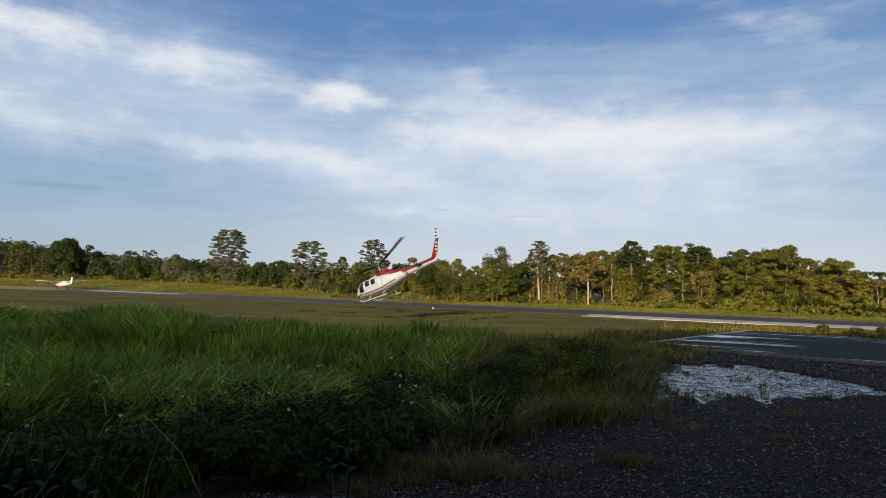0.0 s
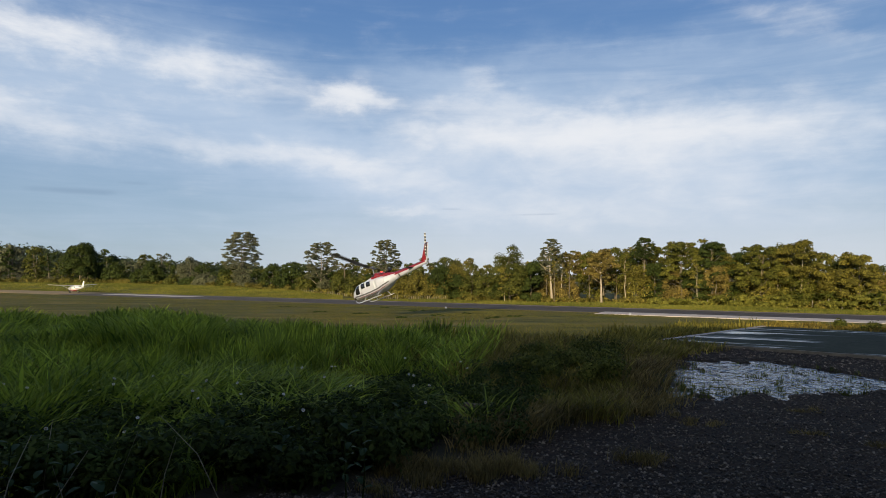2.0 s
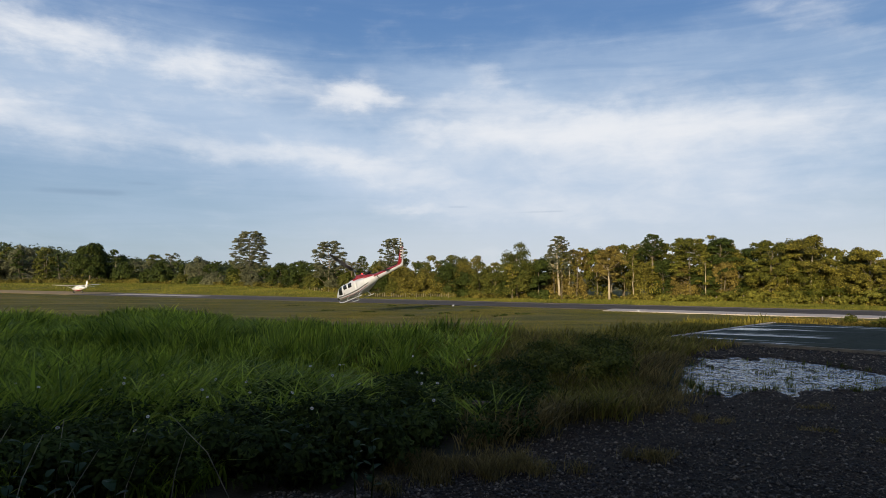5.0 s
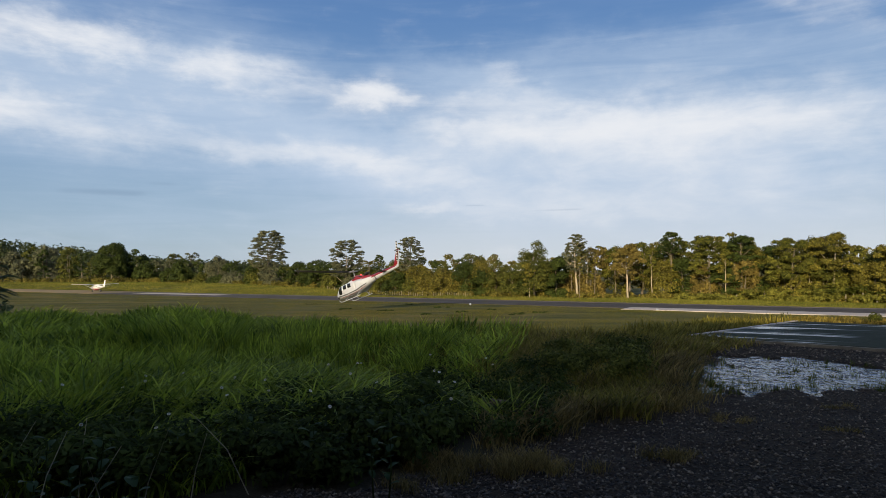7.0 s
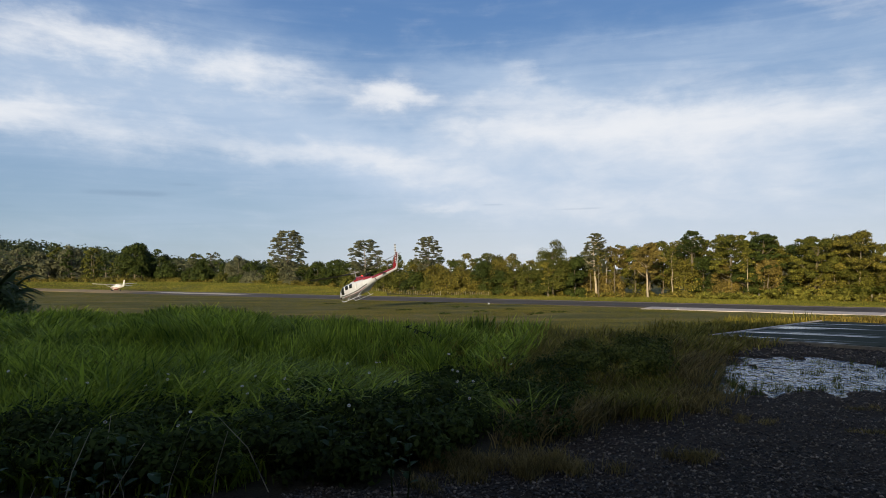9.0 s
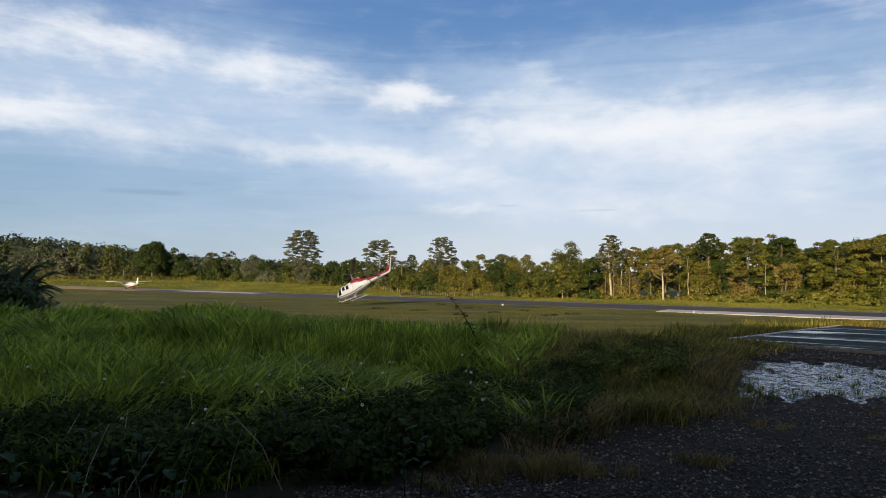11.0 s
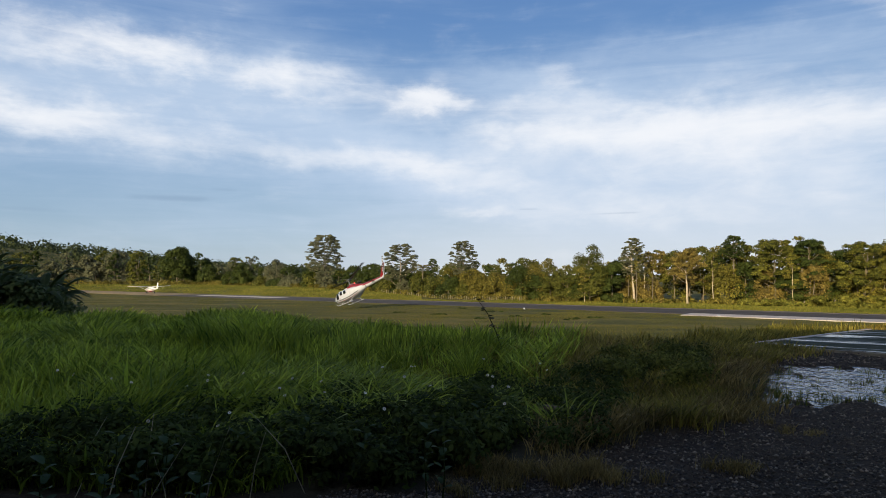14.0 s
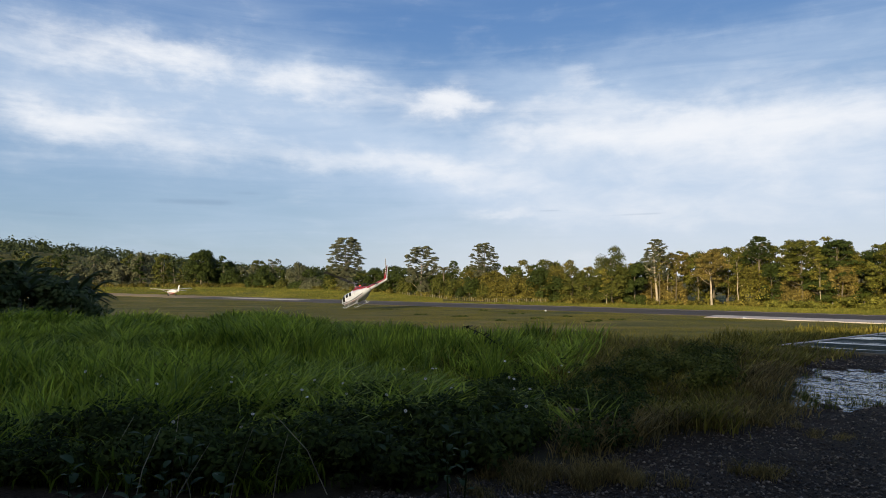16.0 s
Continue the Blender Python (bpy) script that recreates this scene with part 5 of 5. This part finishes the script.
def build_weeds():
    r = np.random.RandomState(81)

    def mounds(n, az0, az1, d0, d1, s0, s1, lift):
        out = []
        while len(out) < n:
            az, d = r.uniform(az0, az1), r.uniform(d0, d1)
            x, y = spot(az, d)
            if gravel_mask(x, y) > 0.3 or math.hypot((x - BEAM_AT[0]) / 0.5, (y - BEAM_AT[1] + 0.22) / 0.4) < 1:
                continue
            s = r.uniform(s0, s1)
            out.append((x, y, float(ground_height(x, y)) + s * lift * r.uniform(0.4, 1.2), s, 0.9))
        return out

    leaf_mass("weeds", "dense broad-leaved weeds on the near bank", M_WEED, mounds(400, -50, -3, 3.3, 8.4, 0.12, 0.28, 1.1), 66000, 0.040, 82)
    leaf_mass("weeds", "low dark weeds among the grass", M_WEED, mounds(150, -8, 8, 6.4, 12, 0.12, 0.24, 0.8), 22000, 0.030, 84)
    leaf_mass("shrubs", "dark bushy weeds at the top of the bank", M_SHRUB, mounds(34, 6, 14, 10.5, 13.8, 0.16, 0.30, 1.2), 9000, 0.036, 86)
    leaf_mass("shrubs", "low dark bushes behind the slab", M_SHRUB, mounds(16, 26, 43, 25, 27.5, 0.14, 0.26, 0.7), 3200, 0.04, 88)
    dark = []
    for az, d in ((-6.1, 114), (-3.4, 104), (-1.5, 92), (1.0, 97), (-8.5, 96), (3.5, 88), (5.5, 90), (-12, 101), (-4.8, 88), (-15, 118)):
        for _ in range(5):
            x, y = spot(az + r.normal(0, 0.35), d + r.normal(0, 0.5))
            dark.append((x, y, float(ground_height(x, y)) + 0.05, r.uniform(0.25, 0.5), 0.35))
    leaf_mass("field_weeds", "dark weed patches in the mown field", M_WEED, dark, 3500, 0.10, 90)


build_weeds()


def build_flower(m):
    """A small white daisy-like weed flower on a thin stalk."""
    F = empty("flower", m, label="small white weed flower with yellow centre on a thin stalk", category="flower", group="white flowers in the weeds")
    bm = bmesh.new()
    tube(bm, [(0, 0, -0.25), (0.01, 0, -0.1), (0, 0, 0)], 0.003, 5)
    part("stalk", bm, M_WEED, F)
    bm = bmesh.new()
    for i in range(6):
        a = i * math.pi / 3
        c, s = math.cos(a), math.sin(a)
        pts = [(0.004, 0), (0.014, 0.008), (0.015, 0.006), (0.017, 0), (0.015, -0.006), (0.014, -0.008)]
        top = [bm.verts.new((u * c - v * s, u * s + v * c, 0.004 + 0.2 * u)) for u, v in pts]
        bm.faces.new(top)
    bmesh.ops.solidify(bm, geom=bm.faces[:], thickness=0.0015)
    part("petals", bm, M_PETAL, F, "white petals")
    bm = bmesh.new()
    bmesh.ops.create_icosphere(bm, subdivisions=1, radius=0.006, matrix=Matrix.Translation((0, 0, 0.004)))
    part("centre", bm, M_YOLK, F, "yellow flower centre")
    return F


def build_flowers():
    r = np.random.RandomState(91)
    first = None
    for i in range(60):
        az, d = r.uniform(-44, 3), 4.3 + 5.2 * r.uniform(0, 1) ** 1.3
        x, y = spot(az, d)
        if gravel_mask(x, y) > 0.2:
            continue
        m = pose(x, y, float(ground_height(x, y)) + r.uniform(0.42, 0.62) + 0.01 * d, r.uniform(20, 65), r.uniform(-25, 25), r.uniform(-40, 40))
        if first is None:
            first = build_flower(m)
        else:
            copy_thing(first, m)


build_flowers()


def build_dry_stems():
    """Bare pale stems leaning out of the weeds."""
    r = np.random.RandomState(97)
    for az, d in ((-34, 4.6), (-31, 4.9), (-29, 4.7), (-36, 5.4), (-25, 5.2), (-40, 4.3), (-33, 5.8), (-20, 5.5), (-43, 5.0), (-38, 6.4)):
        x, y = spot(az, d)
        L, a, tilt = r.uniform(0.6, 0.95), r.uniform(0, 6.283), r.uniform(0.25, 0.75)
        dx, dy = math.cos(a) * tilt, math.sin(a) * tilt
        bm = bmesh.new()
        tube(bm, [(0, 0, -0.05), (dx * L * 0.4, dy * L * 0.4, L * 0.45), (dx * L, dy * L, L * 0.85)], [0.005, 0.004, 0.002], 5)
        ob = part("dry_stem", bm, M_STRAW)
        ob.location = (x, y, float(ground_height(x, y)))
        tagged(ob, "bare pale dry stem leaning out of the weeds", "plant stem", group="dry stems")


build_dry_stems()


def build_beam():
    """A short rotting beam with split ends, half sunk in the bank."""
    r = np.random.RandomState(161)
    bm = bmesh.new()
    rings = []
    for i in range(9):
        x = -0.36 + 0.09 * i
        h, w = 0.085 + r.uniform(-0.012, 0.008), 0.075 + r.uniform(-0.010, 0.008)
        rings.append([(x + r.uniform(-0.012, 0.012), y * w, z * h) for y, z in ((-1, -0.8), (-0.8, -1), (0.8, -1), (1, -0.8), (1, 0.7), (0.75, 1), (-0.75, 1), (-1, 0.75))])
    loft(bm, rings)
    bmesh.ops.recalc_face_normals(bm, faces=bm.faces)
    ob = part("timber_beam", bm, M_ROTTEN)
    ob.matrix_world = pose(*BEAM_AT, float(ground_height(*BEAM_AT)) + 0.07, 0, 3, -6)
    tagged(ob, "short dark brown rotting wooden beam lying in dry grass", "beam")


M_ROTTEN = bark("rotten_wood", (0.030, 0.018, 0.010), (0.12, 0.075, 0.045))
build_beam()


def build_leafy_plant(x, y, height, leaf, seed):
    """A broad-leaved weed: an upright stalk with pairs of pale oval leaves."""
    r = np.random.RandomState(seed)
    P = empty("broadleaf_plant", pose(x, y, float(ground_height(x, y)) - 0.02, 0, 0, r.uniform(0, 360)), label="broad-leaved weed with pale green oval leaves", category="plant", group="broad-leaved weeds")
    bm = bmesh.new()
    tube(bm, [(0, 0, 0), (0.02, 0.01, height * 0.5), (0, 0.03, height)], [0.008, 0.006, 0.003], 6)
    part("stalk", bm, M_WEED, P)
    n = 9
    for i in range(n):
        f = 0.3 + 0.7 * i / (n - 1)
        a = i * 2.4
        s = leaf * r.uniform(0.7, 1.15)
        bm = bmesh.new()
        rows = []
        for j in range(6):
            t = j / 5
            w = s * 0.34 * math.sin(math.pi * (0.08 + 0.9 * t)) ** 0.8
            o, z = s * t, s * (0.75 * t - 0.35 * t * t)
            c = Vector((o * math.cos(a), o * math.sin(a), z + height * f))
            q = Vector((-math.sin(a), math.cos(a), 0.25)) * w
            q2 = Vector((math.sin(a), -math.cos(a), 0.25)) * w
            rows.append([bm.verts.new(c + q), bm.verts.new(c), bm.verts.new(c + q2)])
        for u, v in zip(rows, rows[1:]):
            bm.faces.new((u[0], u[1], v[1], v[0]))
            bm.faces.new((u[1], u[2], v[2], v[1]))
        part("leaf", bm, M_PALE_LEAF, P, "", True)


def build_leafy_plants():
    r = np.random.RandomState(95)
    for az, d in ((-33.5, 4.9), (-31.5, 5.3), (-36, 4.6), (-35, 5.6), (-41, 3.9), (-39.2, 3.75), (-37.6, 3.85), (-43, 4.3), (-8.2, 5.0), (-9.5, 5.1), (-26, 5.8), (-20, 6.2), (-15, 5.6), (-5, 6.6), (-40, 5.2), (-29, 4.5)):
        x, y = spot(az, d)
        build_leafy_plant(x, y, r.uniform(0.45, 0.62), r.uniform(0.075, 0.11), int(1000 + az * 7 + d * 31))


build_leafy_plants()


def tuft_blades(r, x, y, height, blades, spread=0.05):
    """Root places, heights and leans for one tuft."""
    px, py = x + r.normal(0, spread, blades), y + r.normal(0, spread, blades)
    h = height * r.uniform(0.5, 1.1, blades)
    a, q = r.uniform(0, 6.283, blades), h * r.uniform(0.2, 0.8, blades)
    return np.stack([px, py, h, q * np.cos(a), q * np.sin(a)])


def build_tufts():
    r = np.random.RandomState(101)
    rows = []
    for x, y, h in ((1.65, 6.25, 0.16), (1.9, 6.1, 0.12), (3.9, 7.4, 0.08), (4.5, 6.9, 0.07), (2.6, 8.2, 0.14), (3.0, 7.8, 0.1), (4.6, 8.6, 0.08), (0.3, 5.6, 0.2), (-0.2, 5.5, 0.18), (0.7, 5.75, 0.18), (-0.6, 5.3, 0.15)):
        for j in range(4):
            rows.append(tuft_blades(r, x + r.normal(0, 0.14), y + r.normal(0, 0.07), h * r.uniform(0.7, 1.2), 60))
    for j in range(46):     # a broad low clump at the yard's edge
        rows.append(tuft_blades(r, r.uniform(-0.68, 0.62), 5.85 + r.normal(0, 0.12), r.uniform(0.13, 0.24), 55))
    b = np.concatenate(rows, 1)
    tagged(part_mesh("gravel_grass", blade_mesh(b[0], b[1], b[2], np.full(b.shape[1], 0.006), b[3], b[4], 102), M_DRY), "small dry grass tufts growing in the gravel", "grass", kind="stuff")
    rows = []
    while len(rows) < 190:
        x, y = r.uniform(3.0, 8.4), r.uniform(9.5, 13.6)
        if puddle_depth(x, y) < 0.2 or r.uniform() < 0.75 * smooth01((x - 3.4) / 1.6) * smooth01((y - 9.7) / 0.6):
            continue
        rows.append(tuft_blades(r, x, y, r.uniform(0.07, 0.17), 16, 0.03))
    b = np.concatenate(rows, 1)
    tagged(part_mesh("puddle_grass", blade_mesh(b[0], b[1], b[2], np.full(b.shape[1], 0.009), b[3] * 0.6, b[4] * 0.6, 103), M_SHRUB), "thin grass standing in the rain puddle", "grass", kind="stuff")


build_tufts()


def build_swaying():
    """Clumps of long grass that the rotor wind rocks to and fro."""
    r = np.random.RandomState(131)
    out = []
    for az, d in ((-33, 12), (-29, 15), (-26, 11), (-22, 14), (-19, 10.5), (-16, 13), (-12, 11.5), (-9, 13.5), (-6, 10.5), (-37, 10), (-4, 12.5), (-24, 18)):
        x, y = spot(az, d)
        rows = [tuft_blades(r, r.normal(0, 0.16), r.normal(0, 0.16), r.uniform(0.75, 1.0), 24, 0.05) for _ in range(7)]
        b = np.concatenate(rows, 1)
        me = blade_mesh(b[0], b[1], b[2], np.full(b.shape[1], 0.018), b[3], b[4], 140 + len(out), base=np.full(b.shape[1], -0.05))
        ob = tagged(part_mesh("swaying_grass", me, M_LUSH), "clump of long green grass rocking in the rotor wind", "grass", kind="stuff")
        out.append((ob, x, y, float(ground_height(x, y)), r.uniform(0, 6.283), r.uniform(2.2, 3.6)))
    return out


swaying = build_swaying()


def build_gravel():
    """Loose stones on the yard."""
    r = np.random.RandomState(111)
    n = 62000
    y = 4.6 + 12.0 * r.uniform(0, 1, n) ** 1.6
    x = r.uniform(-0.35, 0.95, n) * y
    ok = (gravel_mask(x, y) > r.uniform(0.2, 0.8, n)) & (puddle_depth(x, y) < 0.5) & off_slab(x, y)
    x, y = x[ok], y[ok]
    n = len(x)
    s = (0.006 + 0.017 * r.uniform(0, 1, n) ** 2.6) * np.maximum(1, y / 9)
    octa = np.array([(1, 0, 0), (0, 1, 0), (-1, 0, 0), (0, -1, 0), (0, 0, 0.75), (0, 0, -0.6)], float)
    v = octa[None] * s[:, None, None] * r.uniform(0.6, 1.3, (n, 6, 1))
    a = r.uniform(0, 6.283, n)
    c, q = np.cos(a)[:, None], np.sin(a)[:, None]
    v = np.stack([v[..., 0] * c - v[..., 1] * q + x[:, None], v[..., 0] * q + v[..., 1] * c + y[:, None], v[..., 2] + (ground_height(x, y) + s * 0.3)[:, None]], -1)
    f = np.array([0, 1, 4, 1, 2, 4, 2, 3, 4, 3, 0, 4, 1, 0, 5, 2, 1, 5, 3, 2, 5, 0, 3, 5])
    loops = (np.arange(n)[:, None] * 6 + f).ravel()
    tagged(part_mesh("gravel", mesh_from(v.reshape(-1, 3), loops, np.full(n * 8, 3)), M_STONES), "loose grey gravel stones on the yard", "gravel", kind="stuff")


def stones():
    m, k, b = material("loose_stones")
    isl = k.n.new("ShaderNodeNewGeometry").outputs["Random Per Island"]
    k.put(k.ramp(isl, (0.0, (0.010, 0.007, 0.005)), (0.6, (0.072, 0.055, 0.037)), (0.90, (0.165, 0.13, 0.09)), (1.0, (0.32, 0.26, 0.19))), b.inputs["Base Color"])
    b.inputs["Roughness"].default_value = 0.7
    return m


M_STONES = stones()
build_gravel()


# ---------------------------------------------------------------- fence and markers across the field
def build_fence():
    F = empty("fence", label="low pale post fence along the wood's edge", category="fence")
    me = None
    for i in range(64):
        az = -13.8 + 13.0 * i / 63
        d = wood_line(az) - 3.0
        x, y = spot(az, d)
        if me is None:
            bm = bmesh.new()
            tube(bm, [(0, 0, -0.2), (0, 0, 0.5), (0, 0, 0.95)], [0.06, 0.055, 0.05], 6)
            me = bpy.data.meshes.new("post")
            bm.to_mesh(me)
            bm.free()
            me.materials.append(M_POST)
        ob = new("post", me)
        ob.parent, ob.location = F, (x, y, float(ground_height(x, y)) + 0.12 * math.sin(i * 2.3))


M_POST = bark("pale_post", (0.24, 0.22, 0.16), (0.44, 0.41, 0.32))
build_fence()


def build_marker(x, y):
    bm = bmesh.new()
    add_box(bm, -0.16, 0.16, -0.1, 0.1, -0.05, 0.3, 0.04)
    ob = part("runway_marker", bm, M_WHITE)
    ob.location = (x, y, float(ground_height(x, y)))
    tagged(ob, "small white runway edge marker on the turf", "marker", group="runway markers")


for mx, my in ((-1.55, 112.0), (26.5, 96.2), (57.0, 79.5)):
    build_marker(mx, my)


# ---------------------------------------------------------------- a tall weed stalk that the rotor wind lifts and drops
def build_stalk():
    S = empty("weed_stalk", label="tall dark weed stalk with small leaves swaying above the grass", category="plant")
    bm = bmesh.new()
    tube(bm, [(0, 0, 0), (0.02, 0, 0.3), (-0.02, 0, 0.75), (-0.10, 0, 1.15), (-0.24, 0, 1.50)], [0.012, 0.011, 0.010, 0.008, 0.005], 6)
    part("stem", bm, M_STEM, S)
    r = np.random.RandomState(121)
    for i in range(22):
        f = 0.4 + 0.6 * i / 21
        z = 1.55 * f
        x = -0.24 * max(0, (f - 0.45) / 0.55) ** 1.4
        a, s = i * 2.4, r.uniform(0.12, 0.19)
        bm = bmesh.new()
        c, q = math.cos(a), math.sin(a)
        pts = [(0, 0), (0.5, 0.3), (1, 0), (0.5, -0.3)]
        bm.faces.new([bm.verts.new((x + s * (u * c - v * q), s * (u * q + v * c), z - 0.3 * s * u)) for u, v in pts])
        bmesh.ops.solidify(bm, geom=bm.faces[:], thickness=0.002)
        part("leaf", bm, M_STEM, S)
    return S


M_STEM = leafy("dark_stalk", (0.015, 0.018, 0.008), (0.035, 0.045, 0.018))
weed_stalk = build_stalk()
STALK_AT = (-0.52, 12.4)


# ---------------------------------------------------------------- what moves
FLIGHT = [(0, -6.75, 76.1, -0.86, -3, 16.8, 144.3), (4, -12.7, 87.7, -1.58, -2.5, 18.3, 147.5), (7, -17.6, 93.1, -2.02, -3, 17.6, 146.5),
          (9, -21.1, 97.2, -2.28, -3.5, 17.2, 147), (11.5, -26.7, 105.0, -2.75, -4, 17.0, 148.2), (13.5, -30.6, 108.6, -2.92, -3.5, 17.0, 148.5),
          (16, -34.9, 110.7, -3.06, -1.5, 17.4, 147.2)]


def motions():
    walk(helicopter, [(t, pose(x, y, z, r, p, h)) for t, x, y, z, r, p, h in FLIGHT])
    spin, tail = [], []
    for i in range(481):
        t = i / 30
        heading = float(np.interp(t, [f[0] for f in FLIGHT], [f[6] for f in FLIGHT]))
        spin.append((t, pose(0, 0, 3.95, 5.0, -2.0, 0) @ pose(0, 0, 0, 0, 0, -heading + 2044.9 * t - 63.0)))
        tail.append((t, pose(-9.25, 0.28, 4.12, 0, 2340.0 * t - 17.0, 0)))
    walk(main_rotor, spin)
    walk(tail_rotor, tail)
    taxi = []
    for t in range(0, 17, 4):
        x, y = PLANE_XY[0] - 0.883 * 1.05 * t, PLANE_XY[1] + 0.469 * 1.05 * t
        taxi.append((t, pose(x, y, float(ground_height(x, y)) + 0.02, 0, 0, 144)))
    walk(aeroplane, taxi)
    for ob, x, y, z, start, pace in swaying:
        walk(ob, [(i / 4, pose(x, y, z, 7 * math.sin(start + pace * i / 4), 9 * math.sin(1.3 * start + 0.8 * pace * i / 4), 0)) for i in range(65)])
    z = float(ground_height(*STALK_AT)) - 0.05
    walk(weed_stalk, [(t, pose(*STALK_AT, z, 0, lean, 0)) for t, lean in
                      ((0, -74), (6.5, -72), (8.5, -66), (9, -52), (9.2, -46), (11.3, -17), (11.5, -16), (12.5, -8), (13.5, -12), (14.5, -16), (15, -22), (15.5, -34), (16, -46))])


motions()
